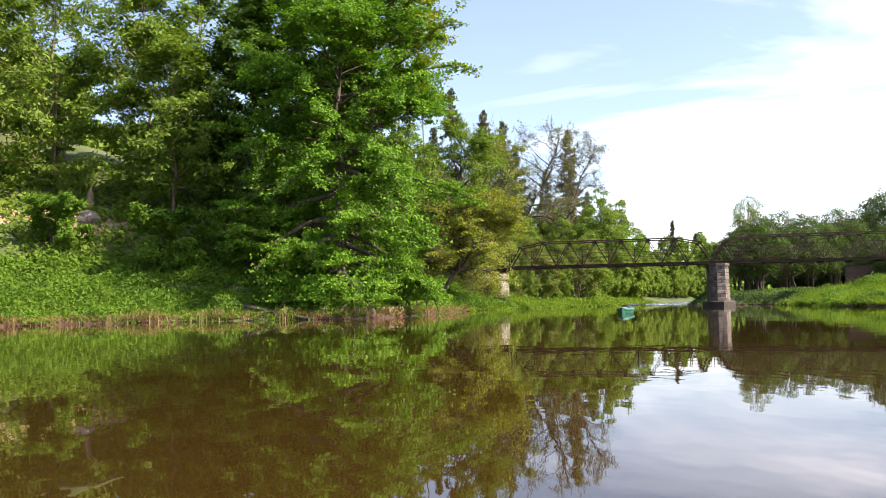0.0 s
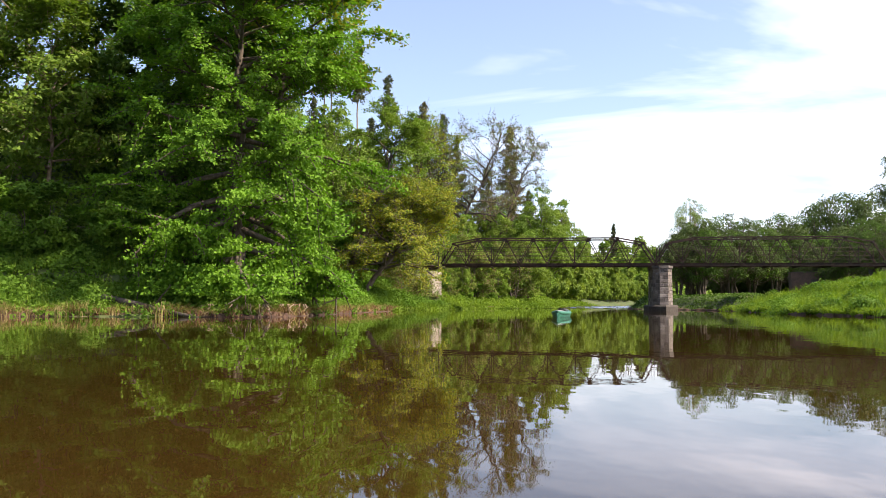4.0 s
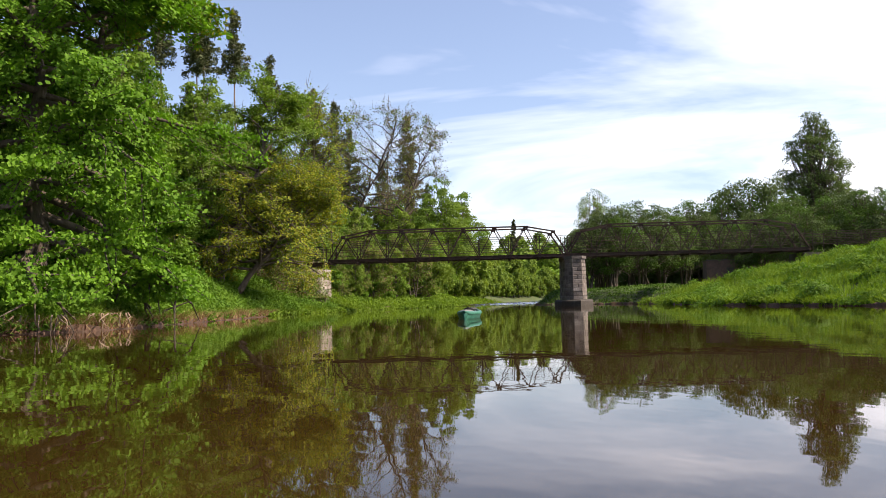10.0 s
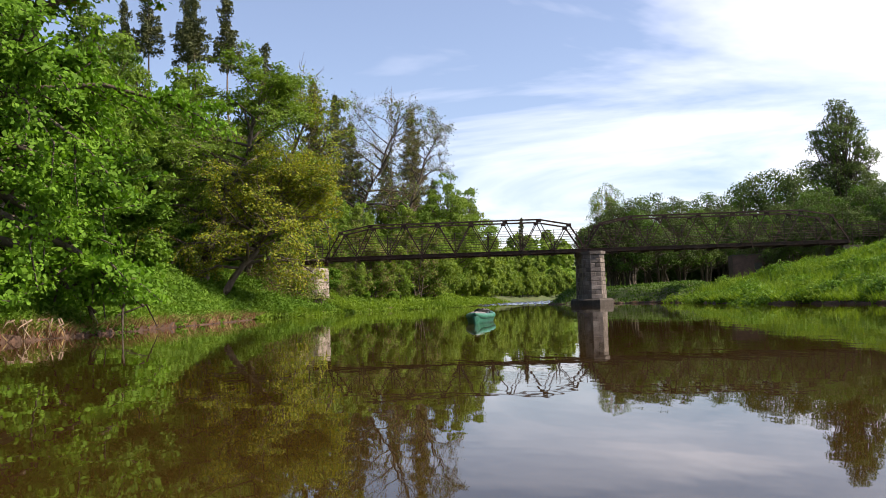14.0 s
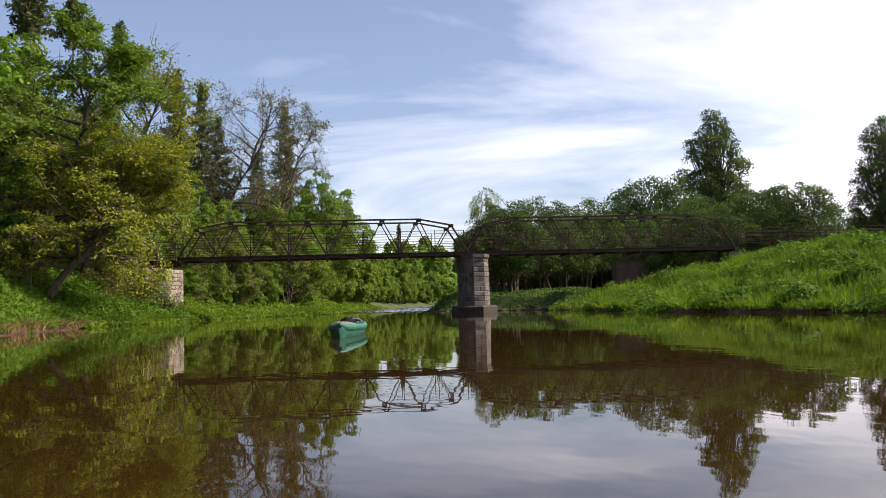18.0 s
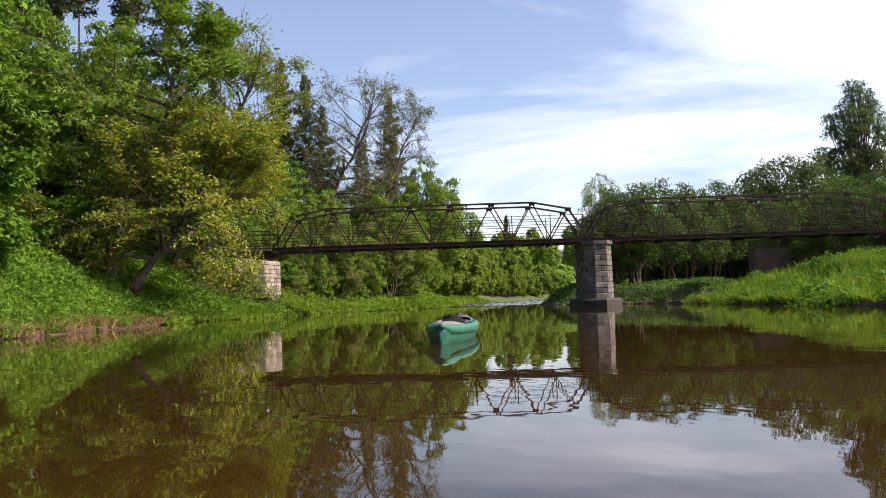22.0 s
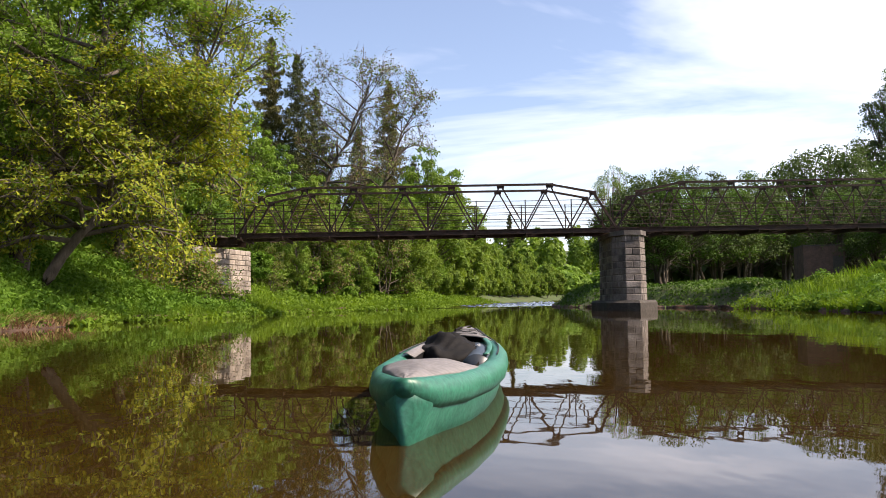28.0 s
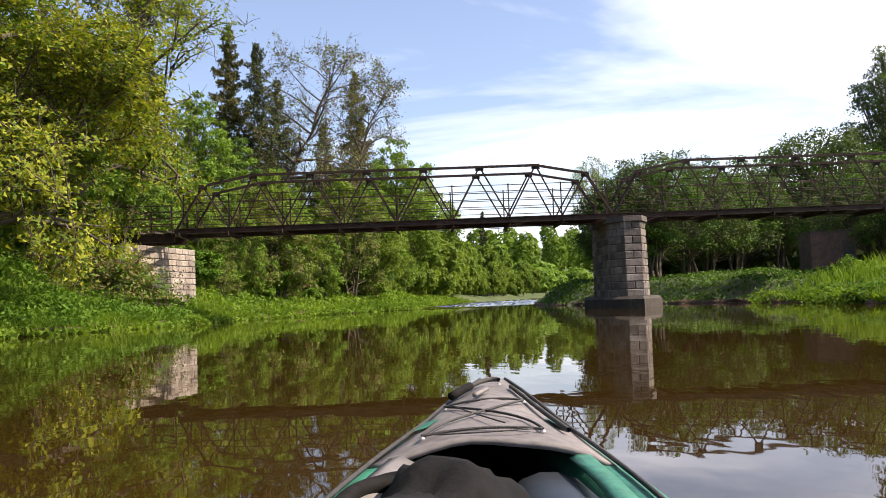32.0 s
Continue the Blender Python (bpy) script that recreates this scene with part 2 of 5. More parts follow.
# river water: murky brown body under a mirror that barely ripples
M_WATER = bpy.data.materials.new("river_water")
M_WATER.use_nodes = True
wn, wl = M_WATER.node_tree.nodes, M_WATER.node_tree.links
wb = wn["Principled BSDF"]
wb.inputs["Base Color"].default_value = (0.028, 0.0160, 0.0034, 1)
wb.inputs["Roughness"].default_value, wb.inputs["IOR"].default_value = 0.015, 1.333
wc = wn.new("ShaderNodeTexCoord")
hts = []
for sc_, st_, amp in ((0.9, (1, 0.45, 1), 0.5), (3.5, (1, 0.5, 1), 0.2), (0.16, (1, 1, 1), 1.2)):
    wm = wn.new("ShaderNodeMapping")
    wm.inputs["Scale"].default_value = st_
    wm.inputs["Rotation"].default_value = (0, 0, 0.35)
    wl.new(wc.outputs["Object"], wm.inputs["Vector"])
    wt = wn.new("ShaderNodeTexNoise")
    wt.inputs["Scale"].default_value, wt.inputs["Detail"].default_value = sc_, 2.0
    wl.new(wm.outputs["Vector"], wt.inputs["Vector"])
    ml = wn.new("ShaderNodeMath")
    ml.operation, ml.inputs[1].default_value = "MULTIPLY", amp
    wl.new(wt.outputs["Fac"], ml.inputs[0])
    hts.append(ml)
s1 = wn.new("ShaderNodeMath")
s2 = wn.new("ShaderNodeMath")
wl.new(hts[0].outputs[0], s1.inputs[0]), wl.new(hts[1].outputs[0], s1.inputs[1])
wl.new(s1.outputs[0], s2.inputs[0]), wl.new(hts[2].outputs[0], s2.inputs[1])
wp = wn.new("ShaderNodeBump")
wp.inputs["Strength"].default_value, wp.inputs["Distance"].default_value = 0.13, 0.05
wl.new(s2.outputs[0], wp.inputs["Height"])
wl.new(wp.outputs["Normal"], wb.inputs["Normal"])
# the riffle below the bridge: broken, rougher water
M_RIFFLE = M_WATER.copy()
M_RIFFLE.name = "riffle_water"
for nd in M_RIFFLE.node_tree.nodes:
    if nd.type == "BUMP":
        nd.inputs["Strength"].default_value, nd.inputs["Distance"].default_value = 0.9, 0.12


# ---- helpers for meshes ----
def arrays(name, verts, faces, material, parent=None, smooth=False):
    """One mesh object from a vertex array and a face array of three or four columns."""
    verts, faces = np.asarray(verts, np.float32), np.asarray(faces, np.int32)
    k = faces.shape[1]
    me = bpy.data.meshes.new(name)
    me.vertices.add(len(verts))
    me.vertices.foreach_set("co", verts.ravel())
    me.loops.add(faces.size)
    me.loops.foreach_set("vertex_index", faces.ravel())
    me.polygons.add(len(faces))
    me.polygons.foreach_set("loop_start", np.arange(0, faces.size, k, dtype=np.int32))
    me.polygons.foreach_set("loop_total", np.full(len(faces), k, dtype=np.int32))
    if smooth:
        me.polygons.foreach_set("use_smooth", np.ones(len(faces), dtype=bool))
    me.update(calc_edges=True)
    me.materials.append(material)
    ob = new(name, me)
    ob.parent = parent
    return ob


def part(name, bm, material, parent, label="", smooth=False):
    me = bpy.data.meshes.new(name)
    if smooth:
        for f in bm.faces:
            f.smooth = True
    bm.to_mesh(me)
    bm.free()
    me.materials.append(material)
    ob = new(name, me)
    ob.parent = parent
    return tagged(ob, label)


def thing(name, m, label, category, group="", kind=""):
    ob = new(name)
    ob.matrix_basis = m
    ob.empty_display_size = 0.2
    return tagged(ob, label, category, group, kind)


def beam(a, b, w, h, bm=None, bevel=0.0):
    """A square bar from a to b, w wide and h high."""
    bm = bm or bmesh.new()
    a, b = Vector(a), Vector(b)
    d = (b - a).normalized()
    side = d.cross(Vector((0, 0, 1)))
    side = side.normalized() if side.length > 1e-4 else Vector((1, 0, 0))
    up = side.cross(d)
    vs = [bm.verts.new(p + side * w / 2 * i + up * h / 2 * j) for p in (a, b) for i, j in ((-1, -1), (1, -1), (1, 1), (-1, 1))]
    for q in ((3, 2, 1, 0), (4, 5, 6, 7), (0, 1, 5, 4), (1, 2, 6, 5), (2, 3, 7, 6), (3, 0, 4, 7)):
        bm.faces.new([vs[k] for k in q])
    return bm


def angle_iron(a, b, w, t=0.012):
    """An L-section from a to b."""
    bm = bmesh.new()
    a, b = Vector(a), Vector(b)
    d = (b - a).normalized()
    side = d.cross(Vector((0, 0, 1)))
    side = side.normalized() if side.length > 1e-4 else Vector((1, 0, 0))
    up = side.cross(d)
    prof = ((0, 0), (w, 0), (w, t), (t, t), (t, w), (0, w))
    rows = [[bm.verts.new(p + side * (x - w / 2) + up * (y - w / 2)) for x, y in prof] for p in (a, b)]
    for k in range(6):
        bm.faces.new((rows[0][k], rows[0][(k + 1) % 6], rows[1][(k + 1) % 6], rows[1][k]))
    bm.faces.new(rows[0][::-1])
    bm.faces.new(rows[1])
    return bm


def tubes(paths, sides=6):
    """Vertices and quads of tapered tubes: paths of (points (n,3), radii (n,))."""
    vs, fs, base = [], [], 0
    for pts, rad in paths:
        pts, rad = np.asarray(pts, float), np.asarray(rad, float)
        n = len(pts)
        d = np.gradient(pts, axis=0)
        d /= np.linalg.norm(d, axis=1)[:, None] + 1e-9
        ref = np.where(np.abs(d[:, 2:3]) > 0.9, np.array([[1.0, 0, 0]]), np.array([[0, 0, 1.0]]))
        u = np.cross(d, ref)
        u /= np.linalg.norm(u, axis=1)[:, None] + 1e-9
        w = np.cross(d, u)
        an = np.linspace(0, 2 * np.pi, sides, endpoint=False)
        ring = pts[:, None] + rad[:, None, None] * (np.cos(an)[None, :, None] * u[:, None] + np.sin(an)[None, :, None] * w[:, None])
        vs.append(ring.reshape(-1, 3))
        i = np.arange(n - 1)[:, None] * sides
        j = np.arange(sides)[None]
        k = (j + 1) % sides
        fs.append(np.stack([i + j, i + k, i + sides + k, i + sides + j], -1).reshape(-1, 4) + base)
        base += n * sides
    return np.concatenate(vs), np.concatenate(fs)


def leaves(rng, centre, normal, size, long=1.5, wild=0.6, fine=False):
    """One leaf for each centre, roughly facing along normal: a bent rhomb if fine, else a pointed triangle."""
    n = len(centre)
    nn = normal + wild * rng.normal(size=(n, 3))
    nn /= np.linalg.norm(nn, axis=1)[:, None] + 1e-9
    a = np.cross(nn, rng.normal(size=(n, 3)))
    a[:, 2] -= 0.25
    a -= nn * (a * nn).sum(1)[:, None]
    a /= np.linalg.norm(a, axis=1)[:, None] + 1e-9
    b = np.cross(nn, a)
    s = (size * rng.uniform(0.6, 1.25, n))[:, None]
    if not fine:
        v = np.stack([centre - a * s * long / 2 + b * s / 2, centre - a * s * long / 2 - b * s / 2, centre + a * s * long / 2 - nn * s * 0.1], 1)
        return v.reshape(-1, 3), np.arange(3 * n).reshape(n, 3)
    v = np.stack([centre - a * s * long / 2, centre + b * s / 2 - nn * s * 0.12, centre + a * s * long / 2 - nn * s * 0.1, centre - b * s / 2 - nn * s * 0.12], 1)
    return v.reshape(-1, 3), np.arange(4 * n).reshape(n, 4)


# ---- the river's shape: water edges of both banks, metres ----
LEFT = [(-26, -60), (-27, 0), (-26, 20), (-22, 30), (-16.6, 36.6), (-12, 38.0), (-8.2, 38.6), (-4.6, 37.2), (-2.6, 39.0), (-1.2, 46), (0.6, 55), (1.6, 61), (2.2, 66), (4.6, 70.5), (6.4, 74.5), (8.2, 80), (13, 88), (20.4, 98.5), (29, 125), (38, 147), (48, 168), (66, 205), (100, 245), (150, 280)]
RIGHT = [(32, -60), (29, 0), (25.5, 30), (24.3, 42), (24.8, 52), (26.6, 60.5), (28.1, 66), (29.0, 72), (28.0, 78), (26.4, 84.5), (27.2, 92), (31, 103), (40, 123), (52, 147), (64, 170), (84, 203), (118, 235), (165, 265)]


def densify(line, step=0.5):
    p = np.array(line, float)
    s = np.concatenate([[0], np.cumsum(np.hypot(*np.diff(p, axis=0).T))])
    q = np.arange(0, s[-1], step)
    return np.stack([np.interp(q, s, p[:, 0]), np.interp(q, s, p[:, 1])], 1)


DL, DR = densify(LEFT, 1.0), densify(RIGHT, 1.0)


def inland(x, y, line, side):
    """Signed distance from a water edge, positive on the land."""
    out = np.empty(len(x))
    edge = np.interp(y, line[:, 1], line[:, 0])
    for k in range(0, len(x), 4000):
        dx = x[k:k + 4000, None] - line[None, :, 0]
        dy = y[k:k + 4000, None] - line[None, :, 1]
        out[k:k + 4000] = np.sqrt((dx * dx + dy * dy).min(1))
    return np.where((x - edge) * side > 0, out, -out)


def sm(t):
    t = np.clip(t, 0, 1)
    return t * t * (3 - 2 * t)


def wob(x, y, f, a):
    return a * (np.sin(x * f + 1.3 * np.sin(y * f * 0.7)) + np.sin(y * f * 1.13 + 1.7 * np.sin(x * f * 0.9 + 2)))


def height(x, y):
    x, y = np.atleast_1d(np.asarray(x, float)), np.atleast_1d(np.asarray(y, float))
    dl, dr = inland(x, y, DL, -1), inland(x, y, DR, 1)
    steep = 1 - sm((y - 78) / 12)
    hl = 0.32 * sm((dl - 0.2) / 1.3) + (0.9 + 1.5 * steep) * sm((dl - 0.4) / 5.5)
    start = 5.0 + 3.0 * (1 - steep)
    hl += (1 - 0.93 * sm((y - 108) / 46)) * 28 * (1 - np.exp(-np.maximum(dl - start, 0) * 0.54 / 28)) + np.where(dl > 3, wob(x, y, 0.35, 0.18), 0)
    s = 1 - sm((y - 63) / 13)
    hr = 0.28 * sm((dr - 0.15) / 1.1) + s * 2.5 * sm((dr - 0.3) / 13) + (1 - s) * (0.85 * sm(dr / 1.8) + 0.5 * sm((dr - 14) / 20))
    hr += np.where(dr > 0.6, wob(x, y, 1.35, 0.09) + wob(x, y, 0.42, 0.11), 0) * sm(dr / 3)
    hr += 0.7 * sm((x - 35) / 7) * np.exp(-((y - 68.9 + 0.205 * (x - 41.4)) / 4.0) ** 2)
    far = 5 * sm((y - 215) / 70) + 17 * sm((y - 280) / 150) + 6 * sm((np.abs(x) - 300) / 500)
    return np.where(dl > 0, hl + far * sm((dl - 6) / 20), np.where(dr > 0, hr + far * (dr > 20), -1.6 * sm(np.minimum(-dl, -dr) / 3.0)))


def axis(lo, a, b, hi, step, n):
    g = np.geomspace(1, 1 + (a - lo), n)
    g2 = np.geomspace(1, 1 + (hi - b), n)
    return np.concatenate([a - (g[::-1] - 1), np.arange(a + step, b, step), b + (g2 - 1)])


GX, GY = axis(-1500, -34, 52, 1500, 0.5, 36), axis(-400, 22, 106, 2600, 0.5, 40)
gx, gy = np.meshgrid(GX, GY)
gz = height(gx.ravel(), gy.ravel())
nx = len(GX)
ii = (np.arange(len(GY) - 1)[:, None] * nx + np.arange(nx - 1)[None]).ravel()
ground = arrays("ground", np.stack([gx.ravel(), gy.ravel(), gz], 1), np.stack([ii, ii + 1, ii + nx + 1, ii + nx], 1), M_EARTH, smooth=True)
tagged(ground, "green and brown earth of the wooded river banks", "ground", kind="structure")

wv = np.array([(-70, -80, 0), (260, -80, 0), (260, 300, 0), (-70, 300, 0)], float)
water = arrays("water", wv, np.array([[0, 1, 2, 3]]), M_WATER)
# the riffle below the bridge: shallow water broken into small waves
ry = np.concatenate([np.arange(93, 150, 0.3), np.arange(150, 262, 0.8)])
rs = np.linspace(-0.04, 1.04, 46)
lx, rx_ = np.interp(ry, DL[:, 1], DL[:, 0]), np.interp(ry, DR[:, 1], DR[:, 0])
rx = lx[:, None] + (rx_ - lx)[:, None] * rs[None]
ryy = np.repeat(ry[:, None], 46, 1)
wr_ = np.random.default_rng(17)
rise = sm((ryy - 93) / 9)
rz = 0.012 + rise * (0.035 * wr_.normal(0, 1, rx.shape) + 0.03 * np.sin(ryy * 2.6 + 2 * np.sin(rx * 0.9)))
rz = np.maximum(rz, 0.006)
i = (np.arange(len(ry) - 1)[:, None] * 46 + np.arange(45)[None]).ravel()
tagged(arrays("water_riffle", np.stack([rx.ravel(), ryy.ravel(), rz.ravel()], 1), np.stack([i, i + 1, i + 47, i + 46], 1), M_RIFFLE, smooth=True), "broken rippled water glinting below the bridge", "water", kind="structure")
tagged(water, "calm murky brown river water mirroring trees and sky", "water", kind="structure")


def ribbon(name, line, side, a, b, label):
    """The bare cut edge of a bank: an uneven earthen lip along the waterline."""
    p = densify(line, 0.6)
    p = p[(p[:, 1] > 26) & (p[:, 1] < 125)]
    t = np.gradient(p, axis=0)
    t /= np.linalg.norm(t, axis=1)[:, None]
    nrm = np.stack([-t[:, 1], t[:, 0]], 1)
    rng = np.random.default_rng(5)
    rows = []
    for k, (off, z) in enumerate(((-0.25, -0.35), (-0.10, 0.02), (0.0, 0.10), (0.12, a + 0.05), (0.28, b + 0.07), (0.5, b + 0.02))):
        q = p + nrm * (off + rng.normal(0, 0.07, len(p)))[:, None] * side
        rows.append(np.column_stack([q, z + rng.normal(0, 0.045, len(p))]))
    v = np.concatenate(rows)
    n = len(p)
    i = (np.arange(len(rows) - 1)[:, None] * n + np.arange(n - 1)[None]).ravel()
    f = np.stack([i, i + 1, i + n + 1, i + n], 1)
    return tagged(arrays(name, v, f if side > 0 else f[:, ::-1], M_MUD, smooth=True), label, "bank", kind="structure")


ribbon("bank_left", LEFT, 1, 0.11, 0.14, "reddish brown bare earth lip of the river bank")
ribbon("bank_right", RIGHT, -1, 0.04, 0.05, "dark brown earth lip of the grassy bank")


def soil_patch(cx, cy, r, seed):
    """Bare sandy soil showing on the slope, thinning out at an uneven rim."""
    rows = []
    for k in range(9):
        ring = []
        for a in np.linspace(0, 2 * math.pi, 40, endpoint=False):
            q = r * k / 8 * (1 + 0.22 * math.sin(2 * a + seed) + 0.14 * math.sin(5 * a + 2 * seed))
            ring.append((cx + q * math.cos(a), cy + q * 0.8 * math.sin(a)))
        ring = np.array(ring)
        rows.append(np.column_stack([ring, height(ring[:, 0], ring[:, 1]) + 0.06 - 0.16 * (k == 8)]))
    v = np.concatenate(rows)
    i = (np.arange(8)[:, None] * 40 + np.arange(40)[None])
    j = (np.arange(8)[:, None] * 40 + (np.arange(40)[None] + 1) % 40)
    f = np.stack([i, i + 40, j + 40, j], -1).reshape(-1, 4)
    return tagged(arrays("soil_patch", v, f, M_SAND, smooth=True), "bare sandy soil on the steep slope", "soil", kind="structure")


soil_patch(-20.3, 46.4, 2.6, 1.0)
soil_patch(-24.6, 45.2, 1.6, 3.1)

# ---- the bridge: two riveted truss spans on a nosed stone pier ----
BR = Matrix.Translation((23.73, 72.41, 0)) @ pose(0, 0, 0, 0, 0, -11.6)
O1, D12, P0 = 1.084, 2.058, 2.341
SPAN, WIDE, ZB, ZT, ZT1 = 2 * (O1 + D12) + 5 * P0, 2.25, 3.906, 6.04, 5.64
TOPS = [O1, *[O1 + D12 + k * P0 for k in range(6)], SPAN - O1]
BOTS = [0.0, *[(TOPS[k] + TOPS[k + 1]) / 2 for k in range(7)], SPAN]


def truss_span(m, label):
    sp = thing("truss_span", m, label, "bridge", "bridge spans")
    rng = random.Random(4)
    for v in (0.0, WIDE):
        tz = [ZT1, *[ZT] * 6, ZT1]
        for k in range(7):
            part("top_chord", angle_iron((TOPS[k], v, tz[k]), (TOPS[k + 1], v, tz[k + 1]), 0.105, 0.04), M_RUST, sp)
        for a, b in ((0, 0), (8, 7)):
            part("end_post", angle_iron((BOTS[a], v, ZB), (TOPS[b], v, tz[b]), 0.105, 0.04), M_RUST, sp)
        for k in range(8):
            if k > 0:
                part("diagonal", angle_iron((TOPS[k], v + 0.02, tz[k]), (BOTS[k], v + 0.02, ZB), 0.062, 0.02), M_RUST, sp)
            if k < 7:
                part("diagonal", angle_iron((TOPS[k], v - 0.02, tz[k]), (BOTS[k + 1], v - 0.02, ZB), 0.062, 0.02), M_RUST, sp)
            bm = beam((TOPS[k] - 0.17, v, tz[k] - 0.06), (TOPS[k] + 0.17, v, tz[k] - 0.06), 0.025, 0.22)
            part("gusset_plate", bm, M_RUST, sp)
        bc = beam((-0.1, v, ZB - 0.10), (SPAN + 0.1, v, ZB - 0.10), 0.03, 0.20)
        beam((-0.1, v, ZB + 0.0), (SPAN + 0.1, v, ZB + 0.0), 0.16, 0.025, bm=bc)
        beam((-0.1, v, ZB - 0.21), (SPAN + 0.1, v, ZB - 0.21), 0.16, 0.025, bm=bc)
        part("bottom_chord", bc, M_RUST, sp, "rusted riveted I-beam")
        inner = v + (0.09 if v == 0 else -0.09)
        for z in (0.36, 0.70, 1.04, 1.36):
            line = np.array([(0.3 + (SPAN - 0.6) * k / 9, inner, ZB + z + rng.uniform(-0.02, 0.02)) for k in range(10)])
            arrays("rail", *tubes([(line, np.full(10, 0.016))], 6), M_RUST, sp)
        for k in range(9):
            x = min(max(BOTS[k], 0.25), SPAN - 0.25)
            part("rail_post", angle_iron((x, inner, ZB - 0.1), (x, inner, ZB + 1.42), 0.05, 0.012), M_RUST, sp)
    for k in range(9):
        x = min(max(BOTS[k], 0.12), SPAN - 0.12)
        bm = beam((x, -0.22, ZB - 0.33), (x, WIDE + 0.22, ZB - 0.33), 0.12, 0.02)
        beam((x, -0.22, ZB - 0.25), (x, WIDE + 0.22, ZB - 0.25), 0.02, 0.16, bm=bm)
        part("floor_beam", bm, M_RUST, sp)
        if k < 8:
            x2 = min(max(BOTS[k + 1], 0.12), SPAN - 0.12)
            part("wind_brace", beam((x, 0, ZB - 0.3), (x2, WIDE, ZB - 0.3), 0.05, 0.02), M_RUST, sp)
    for y in (0.5, WIDE / 2, WIDE - 0.5):
        bm = beam((0, y, ZB - 0.13), (SPAN, y, ZB - 0.13), 0.09, 0.14)
        part("stringer", bm, M_RUST, sp)
    n = int(SPAN / 0.24)
    for k in range(n):
        if rng.random() < 0.12:
            continue
        x = 0.12 + k * 0.24 + rng.uniform(-0.01, 0.01)
        part("plank", beam((x, 0.12, ZB - 0.035 + rng.uniform(-0.008, 0.008)), (x, WIDE - 0.12, ZB - 0.035 + rng.uniform(-0.01, 0.01)), 0.21, 0.045), M_WOOD, sp)
    return sp


truss_span(BR @ Matrix.Translation((-SPAN, 0, 0)), "rusted steel truss span with railings, from bank to pier")
truss_span(BR @ Matrix.Translation((0.03, 0, 0)), "rusted steel truss span with railings, over the grassy bank")


def block_wall(parent, a, b, z0, z1, top_in, course, length, depth, material, name="stone_block", seed=1):
    """Courses of stone blocks standing proud of a mortar core, along the foot line a-b; the wall leans in by top_in."""
    rng = random.Random(seed)
    a, b = Vector((*a, 0)), Vector((*b, 0))
    d = b - a
    run = d.length
    d.normalize()
    out = Vector((d.y, -d.x, 0))
    rows = max(1, round((z1 - z0) / course))
    ch = (z1 - z0) / rows
    for r in range(rows):
        lean = top_in * (r + 0.5) / rows
        n = max(1, round(run / length))
        w = run / n
        cuts = [0.0] + [w * (k + (0.5 if r % 2 else 0.0)) + rng.uniform(-0.06, 0.06) for k in range(0 if r % 2 else 1, n)] + [run]
        for s0, s1 in zip(cuts, cuts[1:]):
            if s1 - s0 < 0.06:
                continue
            g = 0.012
            proud = rng.uniform(0.0, 0.018)
            bm = bmesh.new()
            z_a, z_b = z0 + r * ch + g, z0 + (r + 1) * ch - g
            inn = out * (-lean - depth)
            o1 = out * (-lean + proud)
            p = []
            for base in (inn, o1 - out * 0.02):
                for s, z in ((s0 + g, z_a), (s1 - g, z_a), (s1 - g, z_b), (s0 + g, z_b)):
                    p.append(bm.verts.new(a + d * s + base + Vector((0, 0, z))))
            e = 0.022
            for s, z in ((s0 + g + e, z_a + e), (s1 - g - e, z_a + e), (s1 - g - e, z_b - e), (s0 + g + e, z_b - e)):
                p.append(bm.verts.new(a + d * s + o1 + Vector((0, 0, z)) + out * rng.uniform(-0.006, 0.006)))
            for k in range(4):
                m = (k + 1) % 4
                bm.faces.new((p[k], p[m], p[4 + m], p[4 + k]))
                bm.faces.new((p[4 + k], p[4 + m], p[8 + m], p[8 + k]))
            bm.faces.new(p[8:12])
            bm.normal_update()
            part(name, bm, material, parent)


def prism(outline, z0, z1, shrink=0.0, bm=None):
    bm = bm or bmesh.new()
    c = Vector((sum(p[0] for p in outline) / len(outline), sum(p[1] for p in outline) / len(outline), 0))
    lo = [bm.verts.new((x, y, z0)) for x, y in outline]
    hi = [bm.verts.new((x + (c.x - x) * shrink, y + (c.y - y) * shrink, z1)) for x, y in outline]
    n = len(outline)
    for k in range(n):
        bm.faces.new((lo[k], lo[(k + 1) % n], hi[(k + 1) % n], hi[k]))
    bm.faces.new(lo[::-1])
    bm.faces.new(hi)
    return bm


pier = thing("bridge_pier", BR, "grey granite block pier with pointed nose on a concrete footing", "pier")
PC, PA = 0.42, 0.80
body = [(PC - 0.36, -1.42), (PC + 0.36, -1.42), (PC + PA, -0.55), (PC + PA, 2.8), (PC + 0.36, 3.65), (PC - 0.36, 3.65), (PC - PA, 2.8), (PC - PA, -0.55)]
part("core", prism([(PC + (x - PC) * 0.965, 1.1 + (y - 1.1) * 0.985) for x, y in body], 0.4, 3.52, 0.04), M_MORTAR, pier)
for k in range(8):
    block_wall(pier, body[k], body[(k + 1) % 8], 0.43, 3.45, 0.06, 0.315, 0.62, 0.10, M_STONE, seed=k)
cap = [(PC + (x - PC) * 1.03, 1.1 + (y - 1.1) * 1.01) for x, y in body]
part("cap", prism(cap, 3.45, 3.66), M_STONE, pier, "weathered cap stone")
foot = [(PC, -2.6), (PC + 1.16, -1.0), (PC + 1.16, 3.2), (PC, 4.8), (PC - 1.16, 3.2), (PC - 1.16, -1.0)]
bm = prism(foot, -1.6, 0.34)
